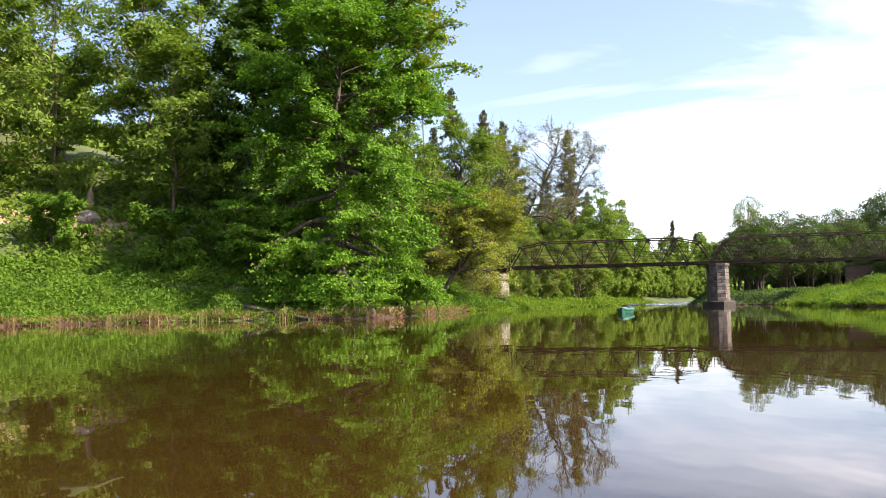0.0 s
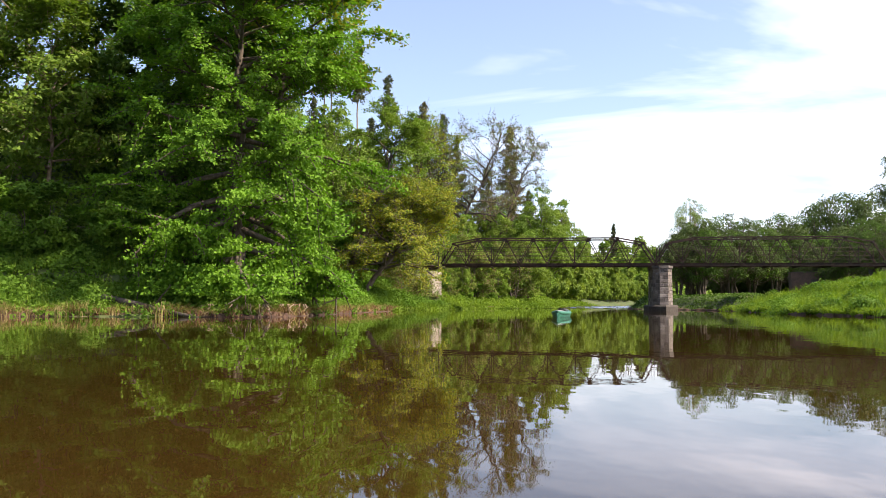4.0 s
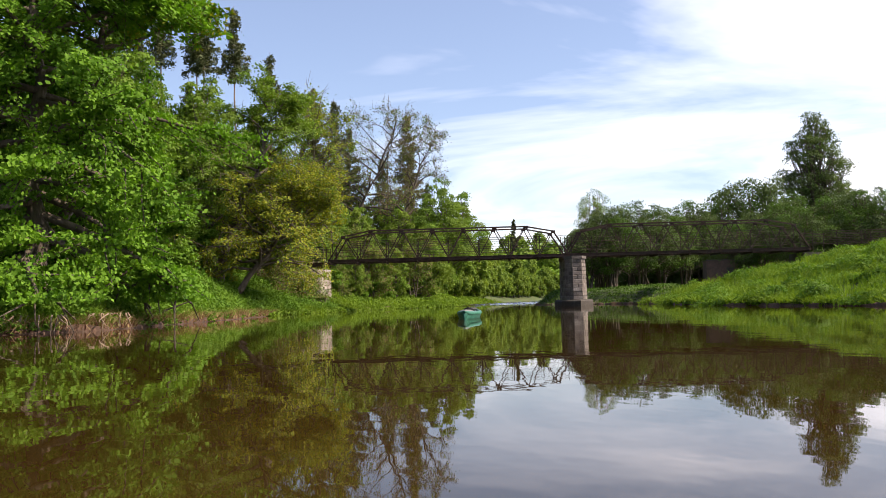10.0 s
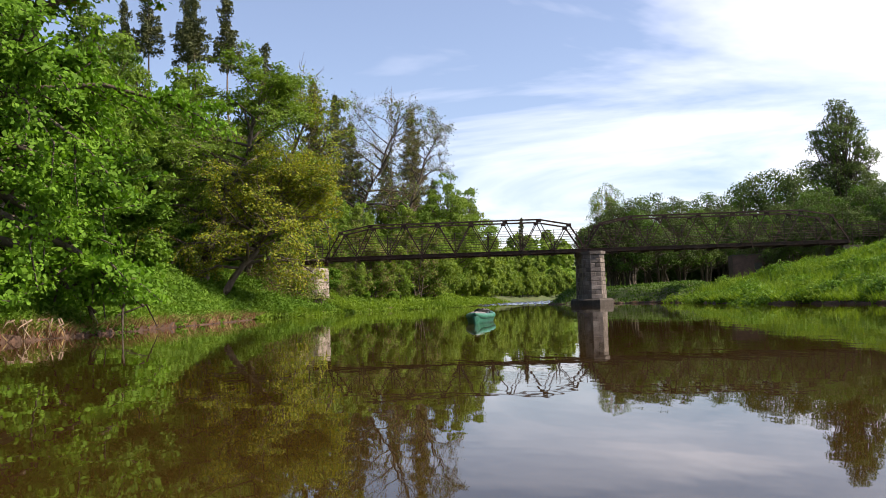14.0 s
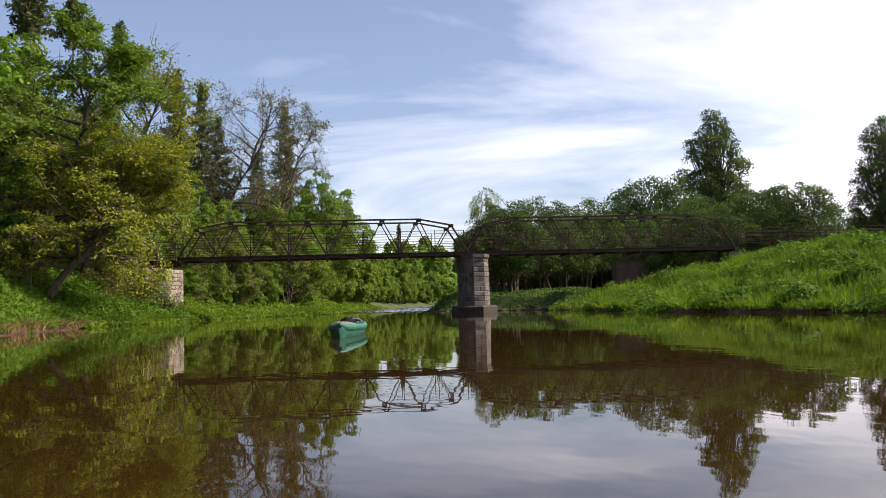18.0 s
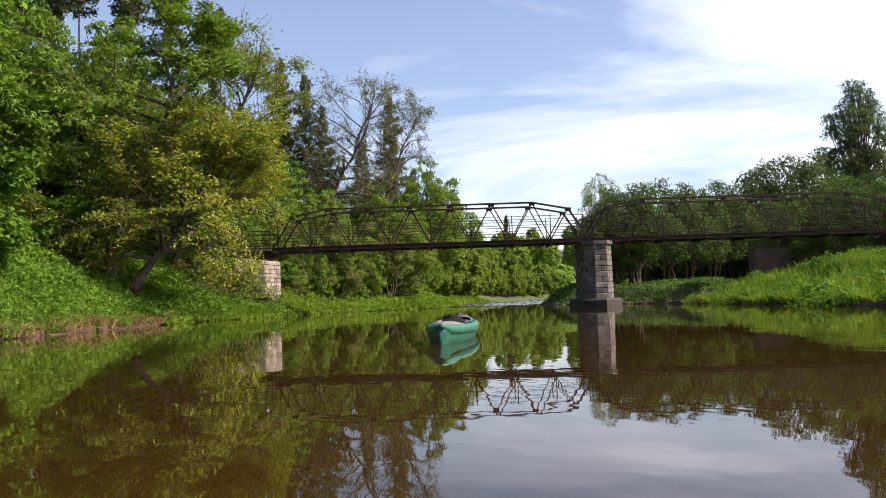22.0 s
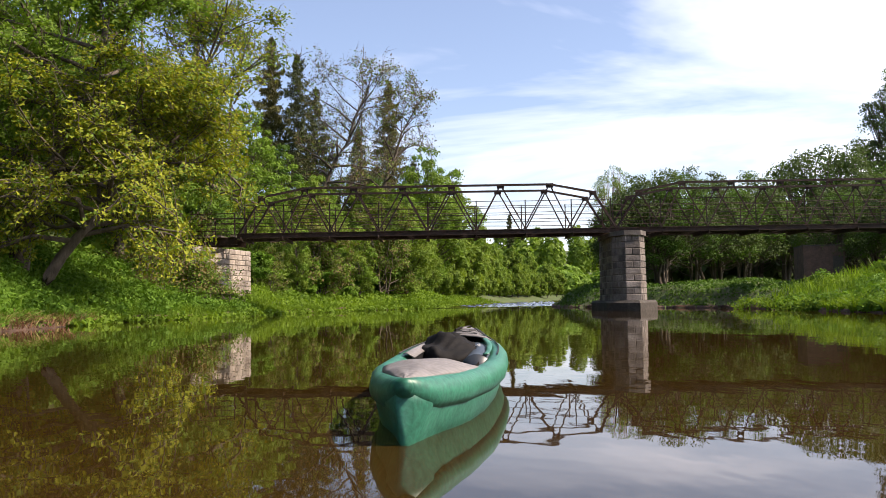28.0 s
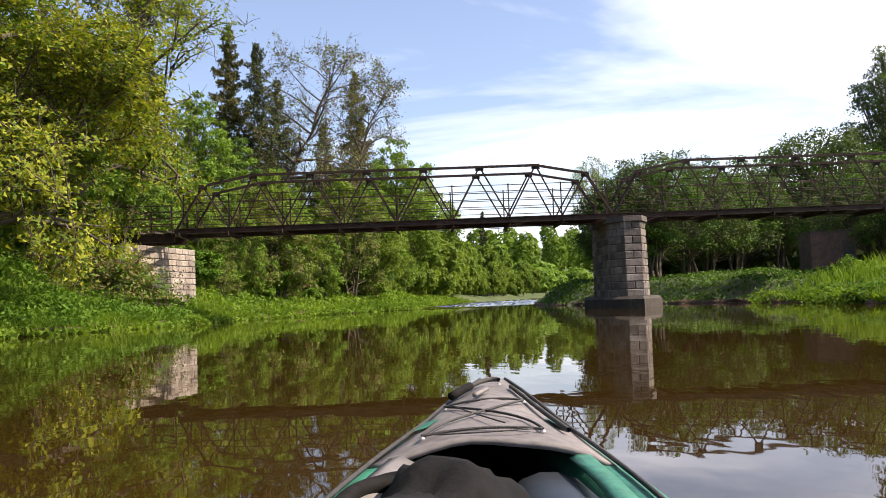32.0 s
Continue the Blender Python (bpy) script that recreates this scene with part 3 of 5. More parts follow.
prism([(PC + (x - PC) * 0.999, 1.1 + (y - 1.1) * 0.999) for x, y in foot], 0.34, 0.45, 0.06, bm=bm)
part("footing", bm, M_CONC, pier, "water-stained concrete footing")
for u, v in ((-0.25, 0.0), (0.35, 0.0), (-0.25, WIDE), (0.35, WIDE)):
    part("bearing", beam((u - 0.15, v, 3.6665), (u + 0.15, v, 3.6665), 0.3, 0.012), M_RUST, pier)

abut = thing("bridge_abutment", Matrix.Translation((0, 0, 0)), "pale limestone block abutment half overgrown on the wooded bank", "abutment")
quad = [(4.0, 75.8), (6.5, 81.1), (5.0, 81.9), (3.0, 80.0)]
part("core", prism([(4.6 + (x - 4.6) * 0.96, 79.6 + (y - 79.6) * 0.96) for x, y in quad], -0.6, 3.33), M_MORTAR, abut)
for k in range(4):
    block_wall(abut, quad[k], quad[(k + 1) % 4], 0.95, 3.38, 0.0, 0.27, 0.6, 0.10, M_STONE_PALE, seed=20 + k)
part("base", prism([(4.6 + (x - 4.6) * 1.05, 79.6 + (y - 79.6) * 1.05) for x, y in quad], -0.6, 0.95), M_CONC, abut, "damp dark foundation course")

girder = thing("approach_girder", BR, "rusted steel girder stub resting on the stone abutment", "girder")
for v in (0.25, WIDE - 0.25):
    bm = beam((-22.2, v, 3.58), (-18.15, v, 3.58), 0.05, 0.34)
    beam((-22.2, v, 3.42), (-18.15, v, 3.42), 0.22, 0.03, bm=bm)
    beam((-22.2, v, 3.74), (-18.15, v, 3.74), 0.22, 0.03, bm=bm)
    part("flanged_beam", bm, M_RUST, girder)
for k in range(6):
    part("cross_tie", beam((-21.4 + k * 0.62, -0.1, 3.80), (-21.4 + k * 0.62, WIDE + 0.1, 3.80), 0.18, 0.08), M_WOOD, girder)


def railing(name, u0, u1, z, v, label, n, deep=4.0):
    rl = thing(name, BR, label, "railing")
    for k in range(n):
        u = u0 + (u1 - u0) * k / (n - 1)
        gz = float(height(*(BR @ Vector((u, v, 0))).to_2d())[0])
        part("post", angle_iron((u, v, min(max(gz - 0.1, z - deep), z)), (u, v, z + 1.15), 0.06, 0.015), M_RUST, rl)
    for h in (0.3, 0.6, 0.88, 1.13):
        part("rail", beam((u0, v, z + h), (u1, v, z + h), 0.04, 0.04), M_RUST, rl)
    return rl


for v in (0.0, WIDE):
    railing("approach_railing", -18.2, -26, 3.75, v, "rusted railing of the bridge approach among branches", 6, 0.1)
    railing("ramp_railing", SPAN + 0.3, SPAN + 13, 3.95, v, "rusted railing along the grassy embankment", 8)

end_wall = thing("end_support", BR, "low brown brick bridge support under the far span end", "abutment")
ew = [(SPAN - 0.5, -0.3), (SPAN + 0.9, -0.3), (SPAN + 0.9, WIDE + 0.3), (SPAN - 0.5, WIDE + 0.3)]
part("core", prism(ew, 0.5, 3.5), M_CONC, end_wall)

hut = thing("brick_hut", pose(41.1, 81.6, 0, 0, 0, -20), "small brown brick hut half hidden behind willows", "hut")
M_BRICK = mat("dark_brick", [(0.3, (0.055, 0.034, 0.027)), (0.7, (0.12, 0.07, 0.052))], 3, 0.9, 0.4, fine=16)
part("wall", prism([(-1.2, -1), (1.2, -1), (1.2, 1.2), (-1.2, 1.2)], 0.4, 3.55), M_BRICK, hut)
part("roof", prism([(-1.22, -1.02), (1.22, -1.02), (1.22, 1.22), (-1.22, 1.22)], 3.55, 3.62), M_CONC, hut)
part("door", prism([(0.5, -1.03), (1.1, -1.03), (1.1, -1.004), (0.5, -1.004)], 1.2, 2.9), M_CONC, hut, "pale weathered door")


# ---- trees ----
TALL = {}


def limb_path(rng, start, direction, length, n, droop, wobble):
    """A wandering branch line."""
    pts = [np.array(start, float)]
    d = np.array(direction, float)
    for k in range(n):
        d = d + rng.normal(0, wobble, 3) + np.array([0, 0, -droop])
        d /= np.linalg.norm(d)
        pts.append(pts[-1] + d * length / n)
    return np.array(pts)


def broad_tree(name, label, x, y, tall, radius, leaf, count, size, seed, trunk=0.25, low=0.2, limbs=16, subs=5, clump=0.5, lean=(0, 0), droop=0.03, bark=None, top=0.92, wobble=0.16, flat=0.5, z=None, second=None, share=0.0, twigs=0, stems=1, rise0=0.15, sides=6, fine=False, floor=0.25):
    """A leafy tree: trunk and limbs in one mesh, a crown of single leaves strung along the twigs."""
    rng = np.random.default_rng(seed)
    gz = float(height(x, y)[0]) if z is None else z
    tr = thing(name, Matrix.Translation((x, y, gz - 0.15)), label, "tree")
    thick, thin, sprays = [], [], []
    lean = np.array([*lean, 0.0])
    for s in range(stems):
        a0 = rng.uniform(0, 6.28)
        off = np.array([math.cos(a0), math.sin(a0), 0]) * (0.3 * (stems > 1))
        tilt = lean + off * 0.55
        n = 9
        tp = np.array([off + tilt * tall * (k / n) ** 1.3 + np.array([0, 0, tall * top * k / n]) + (rng.normal(0, 0.012 * tall, 3) * [1, 1, 0] if k else 0) for k in range(n + 1)])
        thick.append((tp, trunk * (1 - 0.9 * np.linspace(0, 1, n + 1) ** 0.8)))
        for k in range(limbs // stems):
            f = low + (1 - low) * ((k + rng.uniform(0, 1)) / (limbs // stems))
            base = np.array([np.interp(f * n, np.arange(n + 1), tp[:, c]) for c in range(3)])
            az = k * 2.4 + rng.uniform(-0.5, 0.5) + seed
            prof = math.sqrt(max(0.05, 1 - ((f - low) / (1.05 - low) - 0.28) ** 2 / 0.5))
            ln = radius * prof * rng.uniform(0.75, 1.12)
            rise = rise0 + (1.05 - rise0) * f
            lp = limb_path(rng, base, (math.cos(az), math.sin(az), rise), ln, 6, droop, wobble)
            r0 = trunk * (1 - 0.85 * f) * 0.55
            thick.append((lp[::2], r0 * np.linspace(1, 0.22, 4)))
            sprays.append(np.stack([lp[3], lp[4], lp[5], lp[6], lp[6]]))
            for q in range(subs):
                g = rng.uniform(0.22, 1.0)
                sb = np.array([np.interp(g * 6, np.arange(7), lp[:, c]) for c in range(3)])
                d = lp[min(6, int(g * 6) + 1)] - lp[int(min(5, g * 6))]
                d = d / (np.linalg.norm(d) + 1e-9) + rng.normal(0, 0.6, 3) + [0, 0, 0.15]
                sp_ = limb_path(rng, sb, d / np.linalg.norm(d), ln * rng.uniform(0.22, 0.5), 4, droop, wobble * 1.3)
                thin.append((sp_[::2], np.maximum(0.009, r0 * 0.35 * np.linspace(1, 0.25, 3))))
                sprays.append(sp_)
                for _ in range(twigs):
                    h = sp_[rng.integers(1, 5)]
                    tw = limb_path(rng, h, rng.normal(0, 0.6, 3) + [0, 0, 0.7], ln * rng.uniform(0.1, 0.26), 2, 0, 0.25)
                    thin.append((tw, np.array([0.018, 0.012, 0.007])))
    v, f = tubes(thick, sides)
    v2, f2 = tubes(thin, 3)
    arrays("trunk", np.concatenate([v, v2]), np.concatenate([f, f2 + len(v)]), bark or M_BARK, tr, smooth=True)
    sprays = np.array(sprays)
    heart = np.array([lean[0] * tall * 0.5, lean[1] * tall * 0.5, tall * 0.45])
    for mt, cnt in ((leaf, int(count * (1 - share))), (second, int(count * share))):
        if mt is None or cnt == 0:
            continue
        # neighbouring sprays keep to one kind of leaf
        pick = rng.integers(0, len(sprays), cnt)
        g = rng.uniform(0.6, 4.15, cnt)
        i = np.minimum(g.astype(int), 3)
        w = (g - i)[:, None]
        pos = sprays[pick, i] * (1 - w) + sprays[pick, i + 1] * w
        pos = pos + rng.normal(0, 0.42, (cnt, 3)) * clump * np.array([1, 1, flat])
        under = pos[:, 2] < floor
        pos[under, 2] = floor + rng.uniform(0, 1.1, int(under.sum())) ** 2
        out = pos - heart
        out /= np.linalg.norm(out, axis=1)[:, None] + 1e-9
        lv, lf = leaves(rng, pos, out * 0.6 + np.array([0, 0, 0.75]), size, fine=fine)
        arrays("crown", lv, lf, mt, tr)
    return tr


def lobe_tree(name, label, x, y, tall, prof, lobes, lr, leaf, count, size, seed, trunk=0.2, stems=1, second=None, share=0.0, bark=None, flat=0.72, twig=2, spread=0.35):
    """A leafy tree whose crown is many leafy clumps, each carried by a limb. prof: (share of the height, crown radius) from below upwards."""
    rng = np.random.default_rng(seed)
    tr = thing(name, Matrix.Translation((x, y, float(height(x, y)[0]) - 0.15)), label, "tree")
    pf, pr = np.array([a for a, _ in prof]), np.array([b for _, b in prof])
    ff = np.linspace(pf[0], pf[-1], 200)
    cw = np.cumsum(np.interp(ff, pf, pr) + 0.35)
    feet, heads = [], []
    for k in range(stems):
        a = 6.283 * (k + rng.uniform(0, 0.6)) / stems
        off = np.array([math.cos(a), math.sin(a), 0.0])
        feet.append(off * (0.35 if stems > 1 else 0.0))
        heads.append(off * (spread * pr.max() if stems > 1 else 0.0) + [0, 0, tall * 0.86])
    paths, pos, nor, kinds = [], [], [], []
    stem_lines = []
    for ft, hd in zip(feet, heads):
        line = np.array([ft + (hd - ft) * (q / 8) * np.array([q / 8, q / 8, 1]) + (rng.normal(0, 0.012 * tall, 3) * [1, 1, 0] if q else 0) for q in range(9)])
        stem_lines.append(line)
        paths.append((line, trunk * (1 - 0.88 * np.linspace(0, 1, 9))))
    for k in range(lobes):
        f = float(np.interp((k + rng.uniform(0, 1)) / lobes * cw[-1], cw, ff))
        r = float(np.interp(f, pf, pr))
        az = k * 2.39996 + rng.uniform(-0.4, 0.4)
        rad = r * rng.uniform(0.5, 1.0) ** 0.6 * (0.92 if k % 5 else 0.3)
        c = np.array([rad * math.cos(az), rad * math.sin(az), f * tall])
        s0 = min(stem_lines, key=lambda ln: np.hypot(*(ln[5, :2] - c[:2])))
        b0 = np.array([np.interp(c[2] * rng.uniform(0.5, 0.8) / (tall * 0.86) * 8, np.arange(9), s0[:, q]) for q in range(3)])
        lp = np.array([b0 + (c - b0) * [g, g, g ** 1.5] + rng.normal(0, 0.06 * lr, 3) for g in (0, 0.35, 0.7, 1.0)])
        paths.append((lp, trunk * 0.42 * (1 - 0.6 * f) * np.array([1, 0.7, 0.45, 0.2])))
        lrad = lr * rng.uniform(0.6, 1.25) * (0.65 + 0.35 * r / pr.max())
        for _ in range(twig):
            d = rng.normal(0, 1, 3) + [0, 0, 0.4]
            d /= np.linalg.norm(d)
            paths.append((np.array([lp[2], c + d * lrad * 0.5, c + d * lrad * 0.95]), trunk * np.array([0.14, 0.09, 0.03])))
        n = max(8, int(count / lobes * (lrad / lr) ** 2))
        d = rng.normal(0, 1, (n, 3))
        d[:, 2] = np.where(d[:, 2] < -0.5, -d[:, 2], d[:, 2])
        d /= np.linalg.norm(d, axis=1)[:, None]
        ripple = 1 + 0.22 * np.sin(d[:, 0] * 5 + k) * np.sin(d[:, 1] * 5 + 2 * k) + 0.12 * np.sin(d[:, 2] * 9 + k)
        pos.append(c + d * (lrad * ripple * rng.uniform(0.55, 1.08, n) ** 0.7)[:, None] * [1, 1, flat] + rng.normal(0, 0.05 * lr, (n, 3)))
        nor.append(d * 0.8 + [0, 0, 0.35])
        kinds.append(np.full(n, second is not None and rng.uniform() < share))
    v, f = tubes(paths[:stems], 6)
    v2, f2 = tubes(paths[stems:], 4)
    arrays("trunk", np.concatenate([v, v2]), np.concatenate([f, f2 + len(v)]), bark or M_BARK, tr, smooth=True)
    pos, nor, kinds = np.concatenate(pos), np.concatenate(nor), np.concatenate(kinds)
    pos[:, 2] = np.maximum(pos[:, 2], 0.2)
    for mt, pick in ((leaf, ~kinds), (second, kinds)):
        if mt is not None and pick.any():
            arrays("crown", *leaves(rng, pos[pick], nor[pick], size, wild=0.45), mt, tr)
    TALL[tr.name] = tall
    return tr


def conifer(name, label, x, y, tall, radius, leaf, count, size, seed, bare=0.15, trunk=0.2, bark=None, z=None, lean=(0, 0), gap=0.1, ragged=0.5):
    """A spruce or pine: single drooping boughs of uneven length, hung with needle sprays."""
    rng = np.random.default_rng(seed)
    gz = float(height(x, y)[0]) if z is None else z
    tr = thing(name, Matrix.Translation((x, y, gz - 0.2)), label, "tree")
    tp = np.array([[lean[0] * tall * k / 8 + rng.normal(0, 0.03), lean[1] * tall * k / 8, tall * k / 8] for k in range(9)])
    thick, thin, boughs = [(tp, trunk * np.linspace(1, 0.08, 9))], [], []
    zz, az = bare * tall, 0.0
    while zz < tall * 0.985:
        f = (zz / tall - bare) / (1 - bare)
        az += 2.4 + rng.normal(0, 0.5)
        l2 = (radius * (1 - f) ** 0.65 + 0.12) * rng.uniform(1 - ragged, 1.1)
        base = np.array([lean[0] * zz, lean[1] * zz, zz])
        lp = limb_path(rng, base, (math.cos(az), math.sin(az), 0.25 - 0.6 * (1 - f)), l2, 4, -0.07, 0.08)
        thin.append((lp[::2], np.array([0.032, 0.02, 0.008])))
        boughs.append((lp, l2))
        zz += gap * rng.uniform(0.3, 1.7)
    total = sum(l2 for _, l2 in boughs)
    pos = []
    for lp, l2 in boughs:
        m = max(3, int(count * l2 / total))
        g = rng.uniform(0.18, 1.04, m)
        p = np.stack([np.interp(g * 4, np.arange(5), lp[:, c]) for c in range(3)], 1)
        spread = 0.15 * l2 * (1.15 - g)[:, None] + 0.05
        p += rng.normal(0, 1, (m, 3)) * np.concatenate([spread, spread, np.full((m, 1), 0.10)], 1)
        p[:, 2] -= np.abs(rng.normal(0, 0.26, m)) * (0.4 + g)
        pos.append(p)
    v, f = tubes(thick, 6)
    v2, f2 = tubes(thin, 3)
    arrays("trunk", np.concatenate([v, v2]), np.concatenate([f, f2 + len(v)]), bark or M_BARK, tr, smooth=True)
    pos = np.concatenate(pos)
    lv, lf = leaves(rng, pos, np.tile([0.0, -0.1, 0.5], (len(pos), 1)), size, long=2.4, wild=0.8)
    arrays("needles", lv, lf, leaf, tr)
    return tr


def place(ob, x, y, turn, scale, wide=1.0):
    z = float(height(x, y)[0]) - 0.15
    return copy_thing(ob, Matrix.Translation((x, y, z)) @ pose(0, 0, 0, 0, 0, turn) @ Matrix.Diagonal((scale * wide, scale * wide, scale, 1)))


def up(x, y, top):
    """Height of a tree that reaches up to top."""
    return top - float(height(x, y)[0])


def grown(ob, tall):
    TALL[ob.name] = tall
    return ob


def place_top(ob, x, y, turn, top, wide=1.0):
    """A copy scaled so that its tip reaches the level top."""
    return place(ob, x, y, turn, max(0.2, up(x, y, top) / TALL[ob.name]), wide)


# the big maple hanging over the water and its neighbours
broad_tree("maple_tree", "tall bright green maple hanging over the water's edge", -5.4, 42.5, 17.0, 5.6, M_MAPLE, 175000, 0.112, 11, trunk=0.38, low=0.02, limbs=76, subs=11, clump=0.5, droop=0.1, flat=0.3, rise0=-0.45, fine=True, floor=-0.5)
broad_tree("maple_tree", "dense green maple in the shade behind the bank", -10.5, 50, 15, 4.6, M_DEEP, 42000, 0.2, 12, trunk=0.32, low=0.08, limbs=46, subs=9, clump=0.6, droop=0.04, flat=0.4)
broad_tree("maple_tree", "tall maple with fresh yellow-green leaves behind the bank", -4.9, 45.2, 19.0, 5.0, M_MAPLE, 40000, 0.15, 13, trunk=0.3, low=0.5, limbs=40, subs=9, clump=0.5, flat=0.35, second=M_YELLOW, share=0.4, lean=(0.12, 0), rise0=0.0, droop=0.04)
broad_tree("maple_tree", "leafy young maple up the slope", -9.0, 55.0, 7.5, 3.2, M_FRESH, 26000, 0.16, 14, trunk=0.2, low=0.1, limbs=36, subs=8, clump=0.6, flat=0.45, second=M_OLIVE, share=0.4)
# sparse trees on the slope upstream
for k, (x, y, h, r, mt, c) in enumerate(((-15.5, 47.5, 11, 3.4, M_OLIVE, 14000), (-18, 50, 15, 4.2, M_OLIVE, 22000), (-25.5, 46.0, 13, 4.2, M_OLIVE, 13000), (-30, 45, 15, 5.0, M_YELLOW, 24000), (-25, 53, 16, 5.0, M_OLIVE, 24000), (-16.5, 57, 17, 4.6, M_DEEP, 20000), (-34, 42, 15, 5, M_OLIVE, 20000))):
    broad_tree("slope_tree", "sparse olive-green tree with thin branches on the slope", x, y, h, r, mt, c, 0.17, 30 + k, trunk=0.15, low=0.2, limbs=30, subs=8, clump=0.7, second=M_FRESH, share=0.25, twigs=1, bark=M_BARK_PALE, droop=0.06, sides=5)
# alders and oaks by the abutment
broad_tree("alder_tree", "tall alder with dark trunk leaning over the bank", -1.4, 68.2, up(-1.4, 68.2, 15.6), 5.0, M_FRESH, 32000, 0.125, 51, trunk=0.4, low=0.24, limbs=30, subs=9, clump=0.5, lean=(0.32, 0.0), second=M_OLIVE, share=0.5, twigs=1, wobble=0.22, flat=0.4)
broad_tree("alder_tree", "green alder thicket on the bank", -6.8, 63.0, 9, 3.4, M_FRESH, 34000, 0.16, 52, trunk=0.2, low=0.08, limbs=30, subs=7, clump=0.55, lean=(-0.05, 0.1), second=M_DEEP, share=0.25)
broad_tree("oak_tree", "leaning oak with bare twigs above yellow-green young leaves", 1.4, 79.0, up(1.4, 79, 16.2), 6.0, M_OLIVE, 13000, 0.13, 53, trunk=0.42, low=0.25, limbs=24, subs=8, clump=0.8, lean=(0.32, 0.0), second=M_YELLOW, share=0.4, twigs=6, wobble=0.24)
broad_tree("yellow_oak", "low spreading oak with young yellow leaves over the abutment", -0.2, 66.4, up(-0.2, 66.4, 8.0), 5.7, M_YELLOW, 36000, 0.1, 54, trunk=0.27, low=0.3, limbs=34, subs=9, clump=0.5, lean=(0.74, 0.02), second=M_OLIVE, share=0.3, twigs=3, droop=0.07, flat=0.35, wobble=0.24)
broad_tree("yellow_oak", "spreading oak with olive young leaves behind the abutment", 1.0, 75.0, up(1.0, 75, 9.8), 4.2, M_FRESH, 17000, 0.12, 55, trunk=0.3, low=0.25, limbs=24, subs=8, clump=0.5, lean=(0.2, 0.0), second=M_YELLOW, share=0.25, twigs=2, droop=0.05, flat=0.4, wobble=0.22)
# the tall mixed wood behind the far bank
broad_tree("bare_oak", "tall oak with bare curved limbs just coming into leaf", 10.6, 126, up(10.6, 126, 27.5), 7.6, M_OLIVE, 5200, 0.17, 61, trunk=0.52, low=0.34, limbs=22, subs=9, clump=1.0, lean=(0.34, 0), second=M_BROWN, share=0.5, twigs=8, wobble=0.26)
broad_tree("bare_oak", "tall oak with many bare twigs against the sky", 17.6, 131, up(17.6, 131, 27.6), 5.6, M_BROWN, 3600, 0.17, 62, trunk=0.46, low=0.36, limbs=24, subs=9, clump=1.0, lean=(0.28, 0), second=M_OLIVE, share=0.5, twigs=8, wobble=0.26)
sp_a = grown(conifer("spruce_tree", "tall dark spruce on the wooded slope", 10.3, 136, up(10.3, 136, 31.4), 4.6, M_SPRUCE, 26000, 0.14, 71, gap=0.12, ragged=0.65), up(10.3, 136, 31.4))
sp_b = grown(conifer("spruce_tree", "slim dark spruce with drooping boughs", 12.6, 138, up(12.6, 138, 27.6), 4.3, M_SPRUCE, 24000, 0.14, 72, gap=0.13, ragged=0.6), up(12.6, 138, 27.6))
pn_a = grown(conifer("pine_tree", "tall pine with bare reddish trunk and high crown", -2.0, 100, up(-2, 100, 32), 1.9, M_PINE, 3600, 0.16, 73, bare=0.7, trunk=0.2, bark=M_BARK_PALE, gap=0.12, ragged=0.75), up(-2, 100, 32))
conifer("spruce_tree", "tall brownish spruce thinning towards its tip", 23.8, 153, up(23.8, 153, 33.2), 4.9, M_OLDNEEDLE, 26000, 0.16, 74, gap=0.12, ragged=0.6)
conifer("pine_tree", "tall brownish pine with an open crown", 7.2, 136, up(7.2, 136, 33.0), 3.6, M_OLDNEEDLE, 16000, 0.16, 77, bare=0.4, gap=0.14, ragged=0.7)
conifer("dead_spruce", "dead bare spruce with stubs of branches", 17.0, 130.6, up(17.0, 130.6, 30.8), 1.7, M_BROWN, 500, 0.15, 75, bare=0.35, trunk=0.15, gap=0.3, lean=(0.03, 0))
for k, (x, y, t, s) in enumerate(((-1, 134, 90, 30), (19.0, 150, 45, 25), (-9, 122, 300, 30), (28.0, 158, 60, 22))):
    place_top((sp_a, sp_b)[k % 2], x, y, t, s)
for k, (x, y, t, s) in enumerate(((-11.5, 100, 40, 31), (-6, 102, 250, 33), (-9, 98, 330, 32), (-4.8, 97, 80, 31.5), (-20, 92, 120, 31), (1.5, 106, 290, 29), (-15, 103, 160, 30))):
    place_top(pn_a, x, y, t, s)
DOME = ((0.28, 0.75), (0.42, 1.0), (0.62, 0.97), (0.8, 0.72), (0.93, 0.3))
TALLDOME = ((0.1, 0.65), (0.3, 1.0), (0.55, 0.95), (0.75, 0.7), (0.95, 0.2))


def sized(prof, r):
    return [(a, b * r) for a, b in prof]


lobe_tree("leafy_tree", "fresh green leafy tree on the slope", 24.0, 125, up(24, 125, 18.4), sized(TALLDOME, 4.4), 70, 1.25, M_OLIVE, 26000, 0.2, 81, trunk=0.24, second=M_FRESH, share=0.5)
lobe_tree("leafy_tree", "light green tree on the bend of the river", 31.3, 144.5, up(31.3, 144.5, 18.8), sized(TALLDOME, 4.6), 64, 1.3, M_BENDLEAF, 26000, 0.21, 82, trunk=0.24, second=M_FRESH, share=0.4)
gr_c = lobe_tree("leafy_tree", "small light green tree on the far bank", 40, 165, up(40, 165, 9.0), sized(TALLDOME, 2.9), 44, 0.95, M_BENDLEAF, 7500, 0.3, 84, trunk=0.15, second=M_OLIVE, share=0.3)
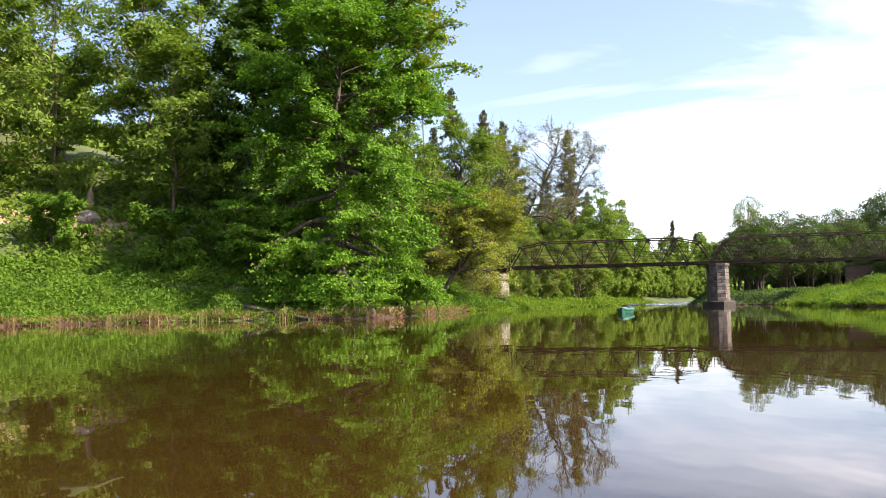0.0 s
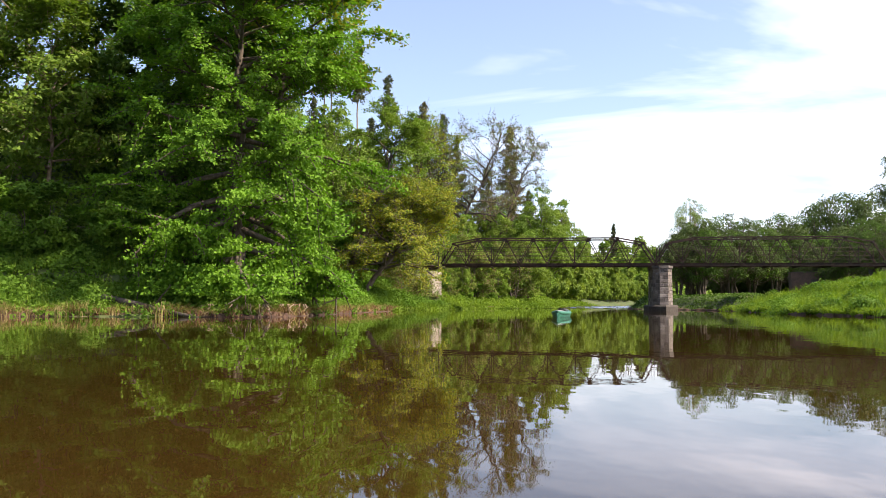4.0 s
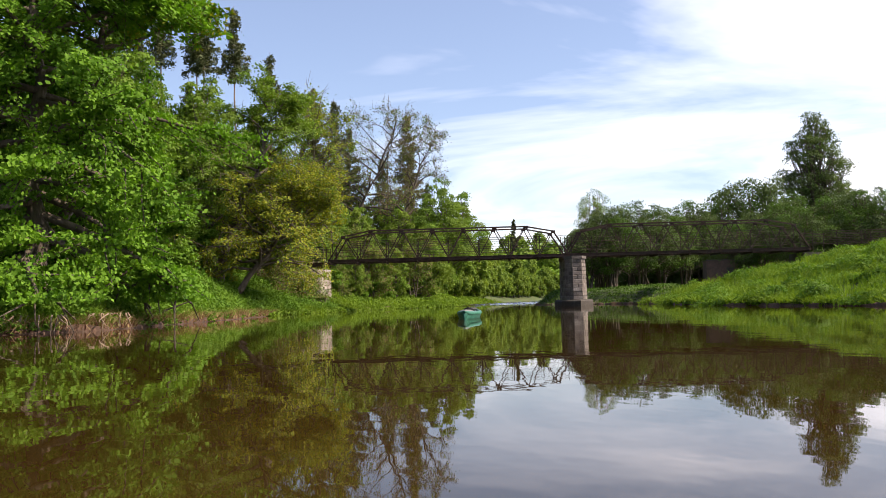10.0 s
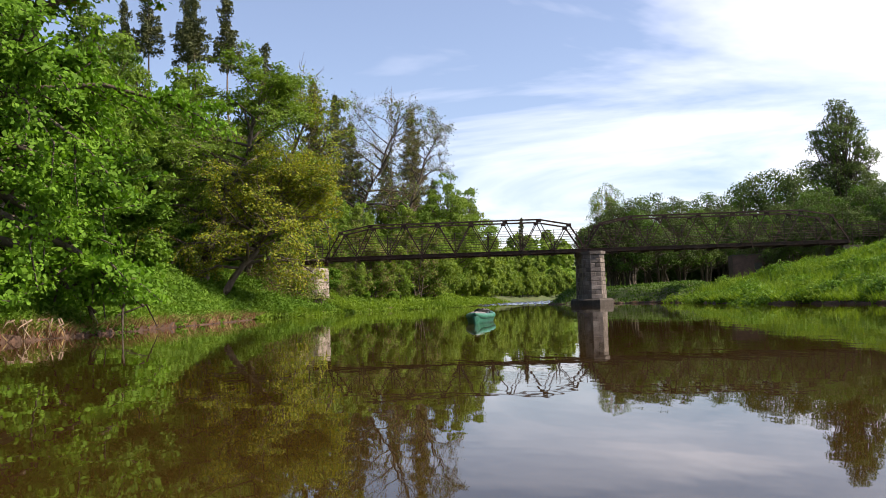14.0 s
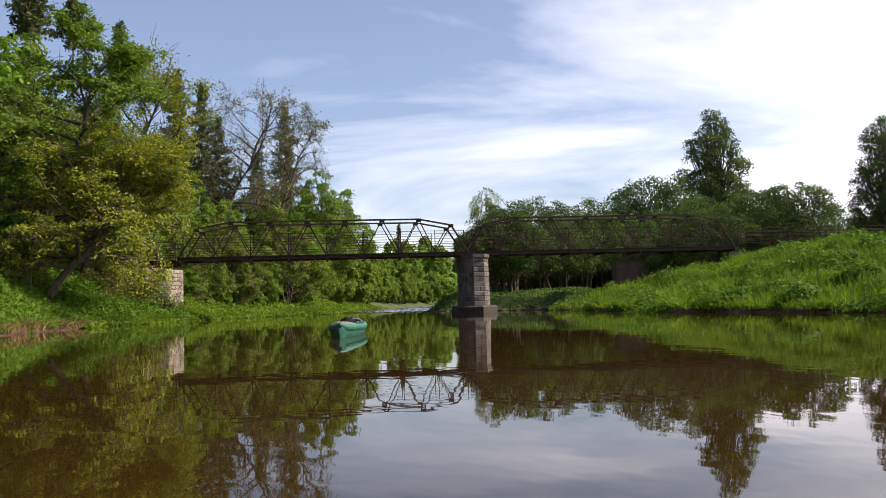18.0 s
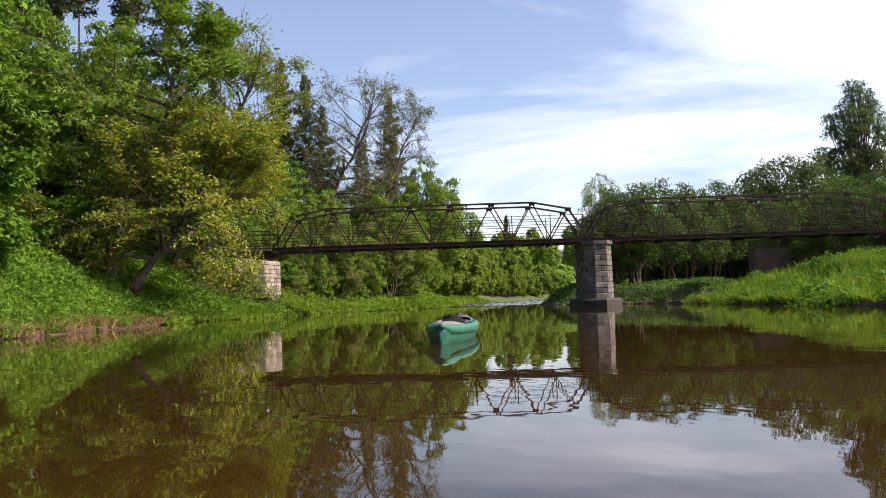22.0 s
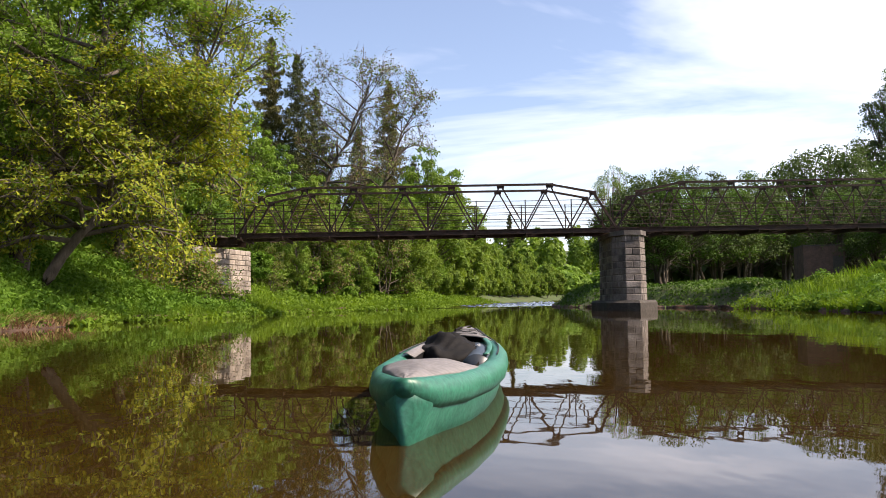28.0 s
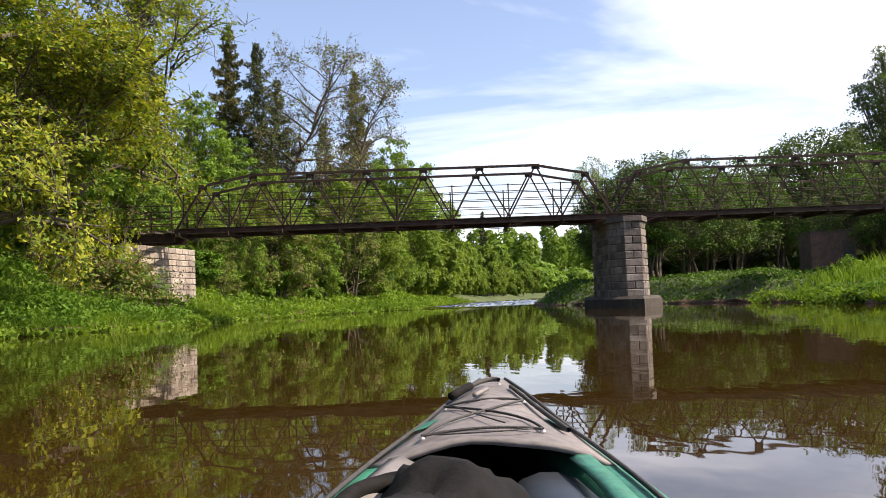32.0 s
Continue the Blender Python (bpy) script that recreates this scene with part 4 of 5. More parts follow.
gr_d = lobe_tree("leafy_tree", "tall narrow light green willow along the far bank", 18, 101, 9.0, sized(TALLDOME, 2.3), 46, 0.75, M_BENDLEAF, 15000, 0.14, 85, trunk=0.14, second=M_FRESH, share=0.4)
ol_a = lobe_tree("leafy_tree", "olive-green tree in the hillside wood", -4, 84, 15, sized(TALLDOME, 4.4), 90, 1.0, M_OLIVE, 19000, 0.215, 83, trunk=0.22, second=M_FRESH, share=0.5)
ol_b = lobe_tree("leafy_tree", "bright green tree in the hillside wood", -9, 74, 14, sized(TALLDOME, 4.2), 84, 1.0, M_FRESH, 19000, 0.21, 86, trunk=0.22, second=M_DEEP, share=0.25)
th_a = grown(broad_tree("thicket_tree", "olive-brown thicket tree of thin stems and small leaves", 10.5, 92, 7.0, 2.6, M_OLIVE, 11000, 0.12, 87, trunk=0.09, low=0.08, limbs=30, subs=6, clump=0.5, stems=5, top=0.85, second=M_BROWN, share=0.35, twigs=2, sides=4), 7.0)
tr_ = random.Random(31)
for k in range(34):
    q = 86 + 130 * (k / 33) ** 1.1
    e = float(np.interp(q, DL[:, 1], DL[:, 0]))
    near = float(np.interp(q, (84, 92, 100, 110, 126, 150, 168, 215), (4, 7, 8.5, 8.6, 8.4, 9.2, 9.4, 8.5)))
    back = float(np.interp(q, (84, 95, 103, 112, 121, 135, 150, 215), (6, 9.5, 12, 14, 13, 11, 9.5, 9.5)))
    place_top((th_a, gr_d)[k % 2 if q < 108 else 1] if q < 125 else gr_c, e - 4.2 - tr_.uniform(0, 1.5), q, tr_.uniform(0, 360), near * tr_.uniform(0.62, 1.25), tr_.uniform(0.6, 1.0))
    if k % 2 == 0:
        place_top((ol_a, gr_d)[k // 2 % 2] if q < 125 else gr_c, e - 9.5 - tr_.uniform(0, 3), q + 2, tr_.uniform(0, 360), back * tr_.uniform(0.75, 1.1), tr_.uniform(0.7, 1.0))
for k, (x, y, t, s) in enumerate(((-8, 76, 60, 14.5), (-13, 82, 170, 17), (-6, 96, 20, 19), (2, 98, 250, 14), (-13, 70, 310, 14.5), (-18, 66, 100, 14), (-12, 62, 40, 11.5), (-24, 72, 200, 17), (-19, 84, 260, 18.5), (3.5, 90, 140, 9), (-2, 104, 330, 20), (8, 120, 70, 17), (-28, 60, 10, 18), (-38, 52, 120, 26), (-42, 46, 200, 24), (-46, 36, 280, 24), (-36, 36, 60, 14), (0.3, 87, 75, 15), (-3.5, 80, 205, 15.5), (-5, 90, 15, 18.5), (-10, 90, 100, 18.5), (-15, 76, 220, 16), (15, 136, 30, 16), (19.5, 138, 150, 17), (13, 119, 200, 11.5), (-1, 112, 20, 22), (5, 112, 280, 19), (-7, 110, 130, 24))):
    place_top((ol_a, ol_b)[k % 2], x, y, t, s)
for x, y, t, s in ((-7.6, 84, 200, 20.5), (-4.6, 86, 70, 18.6), (-10.5, 87, 320, 23.0)):
    place_top(ol_a, x, y, t, s, 0.85)

# right bank: round willows behind the span, the tall poplar, a bare-twigged crown
wl_a = lobe_tree("willow_tree", "round dark green willow with many dark stems", 33.8, 88.4, up(33.8, 88.4, 9.6), sized(DOME, 3.9), 80, 0.95, M_WILLOW, 25000, 0.115, 91, trunk=0.14, stems=7, second=M_DEEP, share=0.3, twig=3)
wl_b = lobe_tree("willow_tree", "round willow behind the bridge span", 39.4, 94.0, up(39.4, 94, 10.9), sized(DOME, 4.3), 84, 1.0, M_WILLOW, 25000, 0.12, 92, trunk=0.14, stems=6, second=M_DEEP, share=0.3, twig=3)
# the last six copies are added, largely unseen, to shade the bank
for k, (x, y, t, s) in enumerate(((31.4, 88.2, 40, 7.6), (48.3, 102.2, 130, 11.9), (43.6, 98.5, 220, 10.2), (54.0, 104, 10, 12.2), (59.5, 105.0, 70, 15.1), (64.5, 109, 300, 12.5), (39.5, 105, 160, 9.5), (36.0, 98, 50, 8.6), (66, 101, 190, 9.6), (76, 104, 80, 11), (86, 108, 20, 12), (97, 112, 250, 12.4), (108, 116, 90, 12.6), (120, 122, 200, 13), (83, 116, 150, 12), (46, 112, 30, 11), (57, 114, 110, 12), (47, 80, 60, 9), (53, 80.5, 140, 10), (42.5, 82, 240, 7.5), (49, 87, 20, 9), (45.5, 75.6, 100, 8.0), (51, 74, 200, 9.5))):
    place_top((wl_a, wl_b)[k % 2], x, y, t, s)
POPLAR = ((0.12, 5.2), (0.3, 5.6), (0.5, 4.7), (0.68, 3.9), (0.84, 2.7), (0.97, 0.6))
pop = lobe_tree("poplar_tree", "tall grey-green poplar standing above the willows", 70.2, 108.4, up(70.2, 108.4, 24.4), POPLAR, 260, 1.25, M_POPLAR, 70000, 0.155, 93, trunk=0.36, second=M_WILLOW, share=0.3, flat=0.62)
place_top(pop, 77.6, 89.5, 130, 19.8)
lobe_tree("budding_tree", "pale round crown of bare twigs just leafing", 50, 134, up(50, 134, 17.8), sized(((0.45, 0.7), (0.6, 1.0), (0.75, 0.95), (0.88, 0.6), (0.97, 0.2)), 3.2), 80, 0.75, M_OLIVE, 17000, 0.1, 94, trunk=0.16, bark=M_BARK_PALE, twig=3, flat=0.9)
far_sp = grown(conifer("spruce_tree", "lone far spruce above the treetops", 95.6, 342, up(95.6, 342, 34), 2.0, M_SPRUCE, 1800, 0.45, 76, gap=0.4), up(95.6, 342, 34))
for k, (x, y, s) in enumerate(((106, 345, 28), (84, 352, 26.5))):
    place_top(far_sp, x, y, k * 70, s)


# far woods on the hills, too far to tell apart
def far_wood(name, label, spots, mt, seed):
    rng = np.random.default_rng(seed)
    pos, nor = [], []
    for x, y, r, h in spots:
        z = float(height(x, y)[0])
        n = 520
        d = rng.normal(0, 1, (n, 3))
        d /= np.linalg.norm(d, axis=1)[:, None]
        pos.append(np.array([x, y, z + h * 0.5]) + d * [r, r, h * 0.5] * rng.uniform(0.75, 1.05, (n, 1)))
        nor.append(d)
    pos, nor = np.concatenate(pos), np.concatenate(nor)
    v, f = leaves(rng, pos, nor + [0, 0, 0.3], 1.1, wild=0.5)
    return tagged(arrays(name, v, f, mt), label, "wood", kind="stuff")


wr = np.random.default_rng(8)
spots = [(x, 262 + 30 * wr.uniform(0, 1) + 0.12 * abs(x - 80), wr.uniform(3.5, 5.5), wr.uniform(9.5, 14.5)) for x in np.arange(-60, 330, 5.5)]
spots += [(x, 330 + 60 * wr.uniform(0, 1), wr.uniform(2.5, 4.2), wr.uniform(8, 13)) for x in np.arange(-150, 420, 5.5)]
far_wood("far_wood", "pale green wood on the far hillside", spots, M_OLIVE, 3)
spots = [(wr.uniform(-70, -26), wr.uniform(66, 200), wr.uniform(3.0, 4.5), wr.uniform(6, 9)) for k in range(60)]
far_wood("hillside_wood", "mixed green wood on the steep slope", spots, M_OLIVE, 4)
spots = [(float(np.interp(yy, DL[:, 1], DL[:, 0])) - wr.uniform(10, 34), yy, wr.uniform(2.6, 4.2), wr.uniform(4.5, 7)) for yy in np.linspace(140, 262, 90)]
far_wood("bend_wood", "light green wood along the river bend", spots, M_FRESH, 7)
spots = [(110 + 10 * k + wr.uniform(-3, 3), 100 + wr.uniform(-30, 30), wr.uniform(4, 6), wr.uniform(9, 14)) for k in range(24)]
far_wood("meadow_wood", "line of trees beyond the meadow", spots, M_WILLOW, 6)
spots = [(50 + 4.2 * k + wr.uniform(-2, 2), 122 + wr.uniform(-5, 9), wr.uniform(3.5, 5), wr.uniform(5, 7.5)) for k in range(18)]
far_wood("thicket", "dark thicket beyond the willows", spots, M_WILLOW, 9)


# ---- plants on the banks ----
def scatter(rng, n, x0, x1, y0, y1, side, d0, d1):
    """Random spots on one bank between two distances from the water."""
    line = DL if side < 0 else DR
    xs, ys = rng.uniform(x0, x1, n), rng.uniform(y0, y1, n)
    d = inland(xs, ys, line, side)
    ok = (d > d0) & (d < d1)
    xs, ys, d = xs[ok], ys[ok], d[ok]
    return xs, ys, height(xs, ys), d


def blades(name, label, xs, ys, zs, tall, wide, mt, seed, category="grass", lean=0.35):
    """Grass: one bent blade of two quads at each spot."""
    rng = np.random.default_rng(seed)
    n = len(xs)
    h = tall * rng.uniform(0.5, 1.2, n) * (1 + 0.35 * np.sin(xs * 1.9 + 1.1 * np.sin(ys * 1.3)) * np.sin(ys * 1.6 + 0.8))
    a = rng.uniform(0, 6.28, n)
    sx, sy = np.cos(a) * wide / 2, np.sin(a) * wide / 2
    b = rng.uniform(0, 6.28, n)
    lx, ly = np.cos(b) * lean * h, np.sin(b) * lean * h
    base = np.stack([xs, ys, zs - 0.03], 1)
    mid = base + np.stack([lx * 0.3, ly * 0.3, h * 0.6], 1)
    tip = base + np.stack([lx, ly, h * 0.95], 1)
    w = np.stack([sx, sy, np.zeros(n)], 1)
    v = np.stack([base - w, base + w, mid + w * 0.8, mid - w * 0.8, tip + w * 0.15, tip - w * 0.15], 1).reshape(-1, 3)
    k = np.arange(n)[:, None] * 6
    f = np.concatenate([k + [0, 1, 2, 3], k + [3, 2, 4, 5]])
    return tagged(arrays(name, v, f, mt), label, category, kind="stuff")


def herbs(name, label, xs, ys, zs, tall, size, mt, seed, per=6):
    """Broad-leaved weeds: leaves in low heaps."""
    rng = np.random.default_rng(seed)
    n = len(xs)
    k = np.repeat(np.arange(n), per)
    hh = tall * (0.55 + 0.45 * np.sin(xs * 1.7) * np.sin(ys * 1.3 + 1)) * rng.uniform(0.6, 1.2, n)
    p = np.stack([xs[k], ys[k], zs[k] + hh[k] * rng.uniform(0.15, 1.0, n * per)], 1) + rng.normal(0, 0.13, (n * per, 3)) * [1, 1, 0.3]
    v, f = leaves(rng, p, np.tile([0.15, -0.3, 0.8], (n * per, 1)), size, wild=0.8)
    return tagged(arrays(name, v, f, mt), label, "plants", kind="stuff")


rng = np.random.default_rng(21)
x, y, z, d = scatter(rng, 150000, -34, 9, 28, 78, -1, 0.5, 6.5)
herbs("nettle_bed", "fresh green nettles and weeds covering the bank", x[:42000], y[:42000], z[:42000], 0.7, 0.11, M_NETTLE, 1, per=8)
x, y, z, d = scatter(rng, 160000, -34, 14, 28, 84, -1, 0.15, 4)
blades("bank_grass", "long green grass on the bank", x[:34000], y[:34000], z[:34000], 0.5, 0.03, M_GRASS, 2)
x, y, z, d = scatter(rng, 40000, 2, 60, 76, 140, -1, 0.15, 7)
herbs("far_herbs", "bright green weeds along the far bank", x[:9000], y[:9000], z[:9000], 0.45, 0.17, M_GRASS, 23, per=6)
x, y, z, d = scatter(rng, 60000, 4, 75, 76, 150, -1, 0.2, 9)
blades("far_grass", "bright grass strip along the far bank", x[:26000], y[:26000], z[:26000], 0.35, 0.07, M_GRASS, 3)
x, y, z, d = scatter(rng, 120000, 23, 62, 30, 68.5, 1, -0.05, 26)
blades("meadow_grass", "tall lush green grass on the embankment", x[:46000], y[:46000], z[:46000], 0.62, 0.04, M_GRASS, 4)
x, y, z, d = scatter(rng, 120000, 23, 34, 34, 68, 1, -0.12, 0.5)
blades("edge_grass", "long grass hanging over the water's edge", x[:12000], y[:12000], np.maximum(z[:12000], 0.0), 0.4, 0.05, M_GRASS, 14, lean=1.0)


def mounds(name, label, xs, ys, zs, tall, wide, size, mt, seed, per):
    """Lush rounded clumps of weeds: leaves over low uneven domes."""
    rng = np.random.default_rng(seed)
    pos, nor = [], []
    for x, y, z in zip(xs, ys, zs):
        n = per
        d = rng.normal(0, 1, (n, 3))
        d[:, 2] = np.abs(d[:, 2])
        d /= np.linalg.norm(d, axis=1)[:, None]
        w, h = wide * rng.uniform(0.6, 1.4), tall * rng.uniform(0.6, 1.3)
        rip = 1 + 0.2 * np.sin(d[:, 0] * 6 + x) * np.sin(d[:, 1] * 6 + y)
        pos.append(np.array([x, y, z - 0.08]) + d * [w * 1.35, w, h] * (rip * rng.uniform(0.75, 1.06, n))[:, None])
        nor.append(d * 0.8 + [0, 0, 0.4])
    v, f = leaves(rng, np.concatenate(pos), np.concatenate(nor), size, wild=0.5)
    return tagged(arrays(name, v, f, mt), label, "plants", kind="stuff")


x, y, z, d = scatter(rng, 5200, 25, 54, 32, 69.5, 1, 0.2, 17)
band = np.abs((d + 0.6 * np.sin(y * 0.5) + 0.4 * np.sin(y * 1.3 + 1)) % 2.9 - 0.8) < 0.3
x, y, z = x[band], y[band], z[band]
mounds("weed_mound", "rounded lush clumps of weeds in the tall grass", x[0:260], y[0:260], z[0:260], 0.66, 0.7, 0.1, M_NETTLE, 5, 560)
mounds("grass_mound", "lush bright tussocks of grass on the embankment", x[260:460], y[260:460], z[260:460], 0.6, 0.75, 0.085, M_GRASS, 25, 560)
# bank beside the pier: darker green plants imitate the willows' shade by colour
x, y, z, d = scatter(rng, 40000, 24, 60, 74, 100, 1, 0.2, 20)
blades("shade_tinted_grass", "grass under the willows, shade put into its darker green", x[:7000], y[:7000], z[:7000], 0.22, 0.04, M_DEEP, 6)
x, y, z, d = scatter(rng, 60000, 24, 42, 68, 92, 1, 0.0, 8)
herbs("shade_tinted_weeds", "low weeds under the willows, shade put into their dark green", x[:3600], y[:3600], z[:3600], 0.22, 0.1, M_DEEP, 16, per=6)
x, y, z, d = scatter(rng, 60000, -34, -7, 28, 40, -1, -0.25, 0.5)
blades("reed_fringe", "pale dry reeds and grass at the waterline", x[:5000], y[:5000], np.maximum(z[:5000], -0.05), 0.5, 0.02, M_REED, 7, lean=0.2)


def fringe(line, y0, y1, n, d0, d1, side):
    """Random spots in a narrow strip along a water edge."""
    k = rng.integers(0, len(line) - 1, n * 4)
    k = k[(line[k, 1] > y0) & (line[k, 1] < y1)][:n]
    t = line[k + 1] - line[k]
    nrm = np.stack([-t[:, 1], t[:, 0]], 1) * side
    p = line[k] + t * rng.uniform(0, 1, (len(k), 1)) + nrm * rng.uniform(d0, d1, (len(k), 1))
    return p[:, 0], p[:, 1], np.maximum(height(p[:, 0], p[:, 1]), 0.0)


x, y, z = fringe(DL, 26, 64, 17000, -0.16, 0.5, 1)
blades("dry_fringe", "dead reddish brown stalks hanging down the bank", x[::2], y[::2], z[::2] + 0.06, 0.4, 0.024, M_DRY, 8, lean=1.3)
blades("straw_fringe", "pale bleached straw lying along the waterline", x[1::3], y[1::3], z[1::3] + 0.06, 0.42, 0.02, M_REED, 28, lean=1.5)
x, y, z = fringe(DL, 26, 112, 26000, 0.12, 0.8, 1)
blades("lip_grass", "grass hanging over the lip of the bank", x, y, z, 0.42, 0.03, M_GRASS, 18, lean=0.7)
x, y, z = fringe(DL, 62, 128, 9000, -0.22, 0.5, 1)
herbs("fringe_herbs", "bright green weeds hanging into the water below the bridge", x, y, z, 0.26, 0.13, M_GRASS, 29, per=5)
x, y, z = fringe(DL, 26, 64, 9000, -0.05, 0.4, 1)
clump = np.sin(y * 0.9) + np.sin(y * 2.3 + x) > 0.35
herbs("lip_herbs", "clumps of nettles hanging over the lip of the bank", x[clump], y[clump], z[clump] + 0.05, 0.3, 0.085, M_NETTLE, 30, per=5)
x, y, z, d = scatter(rng, 40000, -45, 20, 35, 130, -1, 5, 24)
herbs("undergrowth", "green undergrowth on the wooded slope", x[:14000], y[:14000], z[:14000], 1.1, 0.2, M_OLIVE, 9, per=7)


def shrub(x, y, tall, r, mt, count, size, seed, label, name="shrub"):
    return broad_tree(name, label, x, y, tall, r, mt, count, size, seed, trunk=0.06, low=0.1, limbs=16, subs=4, clump=0.5, stems=4, top=0.8, sides=4)


sh = shrub(-3.6, 57.0, 3.8, 2.2, M_NETTLE, 13000, 0.14, 101, "green elder shrub with large leaves on the bank")
for k, (x, y, s) in enumerate(((-5.6, 52, 0.9), (-3.0, 66.5, 0.8), (6.5, 85, 0.6), (10, 91, 0.6), (-14, 42.5, 0.9), (-20, 43, 0.8), (-9.5, 42, 0.9), (1.2, 79.5, 0.7), (-27, 41, 0.9), (12.5, 94.5, 0.5), (17.0, 104, 0.6))):
    place(sh, x, y, k * 67, s)

broad_tree("bramble_bush", "brown tangled brambles with few leaves beside the abutment", 2.9, 74.4, 2.4, 1.9, M_BROWN, 3500, 0.09, 111, trunk=0.04, low=0.05, limbs=24, subs=5, clump=0.5, stems=6, top=0.7, twigs=3, second=M_OLIVE, share=0.5, sides=4, droop=0.1)
broad_tree("bramble_bush", "tangled brown undergrowth on the bank by the abutment", 3.9, 74.6, 1.6, 1.4, M_BROWN, 2500, 0.09, 112, trunk=0.03, low=0.05, limbs=20, subs=5, clump=0.5, stems=5, top=0.7, twigs=3, second=M_NETTLE, share=0.5, sides=4, droop=0.1)

broad_tree("bramble_bush", "tangled brown brambles at the foot of the abutment", 4.6, 76.2, 1.5, 1.3, M_BROWN, 3000, 0.08, 113, trunk=0.03, low=0.05, limbs=22, subs=5, clump=0.45, stems=6, top=0.7, twigs=3, second=M_NETTLE, share=0.55, sides=4, droop=0.12)
broad_tree("bramble_bush", "brambles and weeds beside the abutment", 2.4, 76.6, 3.0, 1.9, M_OLIVE, 5000, 0.09, 114, trunk=0.04, low=0.05, limbs=26, subs=5, clump=0.5, stems=6, top=0.7, twigs=3, second=M_BROWN, share=0.4, sides=4, droop=0.1)

# washed-out roots and driftwood under the maple, a fallen trunk
for k, (x, y, s) in enumerate(((-4.4, 37.2, 1.0), (-3.5, 36.9, 0.8), (-2.7, 38.6, 1.1), (-2.3, 39.8, 0.9), (-5.6, 37.6, 0.8))):
    r2 = np.random.default_rng(200 + k)
    ps = []
    for q in range(7):
        lp = limb_path(r2, (r2.normal(0, 0.2), 0.2 + r2.normal(0, 0.1), 0.5), (r2.normal(0, 0.25), -0.5, -0.5), 0.45 * s + 0.2, 5, 0.22, 0.25)
        ps.append((lp, np.linspace(0.028, 0.008, 6)))
    rt = thing("washed_root", Matrix.Translation((x, y + 0.5, 0)), "pale washed-out tree roots dangling into the water", "root", "roots under the maple")
    for p in ps:
        arrays("root", *tubes([p], 5), M_BARK_PALE, rt, smooth=True)
r2 = np.random.default_rng(300)
lp = limb_path(r2, (0, 0, 0), (0.9, -0.35, -0.12), 5.5, 8, 0.0, 0.05)
v, f = tubes([(lp, np.linspace(0.16, 0.06, 9)), (limb_path(r2, lp[4], (0.4, -0.2, 0.6), 1.2, 4, 0, 0.1), np.linspace(0.05, 0.015, 5))], 7)
lg = arrays("fallen_log", v, f, M_BARK, smooth=True)
lg.matrix_basis = Matrix.Translation((-10.2, 39.8, 0.75))
tagged(lg, "dark fallen tree trunk lying down to the water", "log")
# broken stump and boulder high on the slope
st = thing("broken_stump", Matrix.Translation((-20.6, 48.2, float(height(-20.6, 48.2)[0]) - 0.1)), "pale broken tree stump on the slope", "stump")
v, f = tubes([(np.array([[0, 0, 0], [0.03, 0, 0.5], [0.08, 0, 1.1], [0.1, 0, 1.5]]), np.array([0.3, 0.22, 0.2, 0.04]))], 9)
arrays("trunk", v, f, M_BARK_PALE, st, smooth=True)


def boulder(x, y, s, seed):
    bm = bmesh.new()
    bmesh.ops.create_icosphere(bm, subdivisions=3, radius=1)
    for q in bm.verts:
        q.co *= 1 + 0.35 * noise.noise(q.co * 1.1 + Vector((seed, 0, 0))) + 0.1 * noise.noise(q.co * 3)
        q.co = Vector((q.co.x * s, q.co.y * s * 0.8, q.co.z * s * 0.75))
    me = bpy.data.meshes.new("boulder")
    bm.to_mesh(me)
    bm.free()
    me.materials.append(M_STONE)
    ob = new("boulder", me)
    ob.matrix_basis = Matrix.Translation((x, y, float(height(x, y)[0]) + s * 0.2))
    return tagged(ob, "weathered grey boulder on the slope", "rock")


boulder(-20.0, 46.6, 0.75, 2)
boulder(-21.6, 47.3, 0.5, 5)

# ---- the kayak, drifting by the end of the way ----
KY = pose(8.908, 40.637, 0, 0, 0.9, -16.7)
kayak = thing("kayak", KY, "inflatable kayak with grey spray deck and green hull, adrift", "kayak")
HALF = ((-1.75, 0.02), (-1.6, 0.10), (-1.2, 0.22), (-0.6, 0.32), (0.0, 0.36), (0.6, 0.365), (1.1, 0.35), (1.5, 0.315), (1.8, 0.272), (2.1, 0.22), (2.4, 0.175), (2.7, 0.122), (2.9, 0.08), (2.97, 0.055), (2.99, 0.03))
SHEER = ((-1.75, 0.285), (-1.2, 0.26), (0.0, 0.24), (1.4, 0.26), (2.2, 0.285), (2.99, 0.325))


def along(table, q):
    return float(np.interp(q, [a for a, _ in table], [b for _, b in table]))


def loft(rows, closed=False, caps=False):
    bm = bmesh.new()
    vs = [[bm.verts.new(p) for p in r] for r in rows]
    if closed or caps:
        bm.faces.new(vs[0][::-1])
        bm.faces.new(vs[-1])
    for a, b in zip(vs, vs[1:]):
        m = len(a)
        for k in range(m if closed else m - 1):
            bm.faces.new((a[k], a[(k + 1) % m], b[(k + 1) % m], b[k]))
    return bm


qs = np.linspace(-1.75, 2.99, 60)
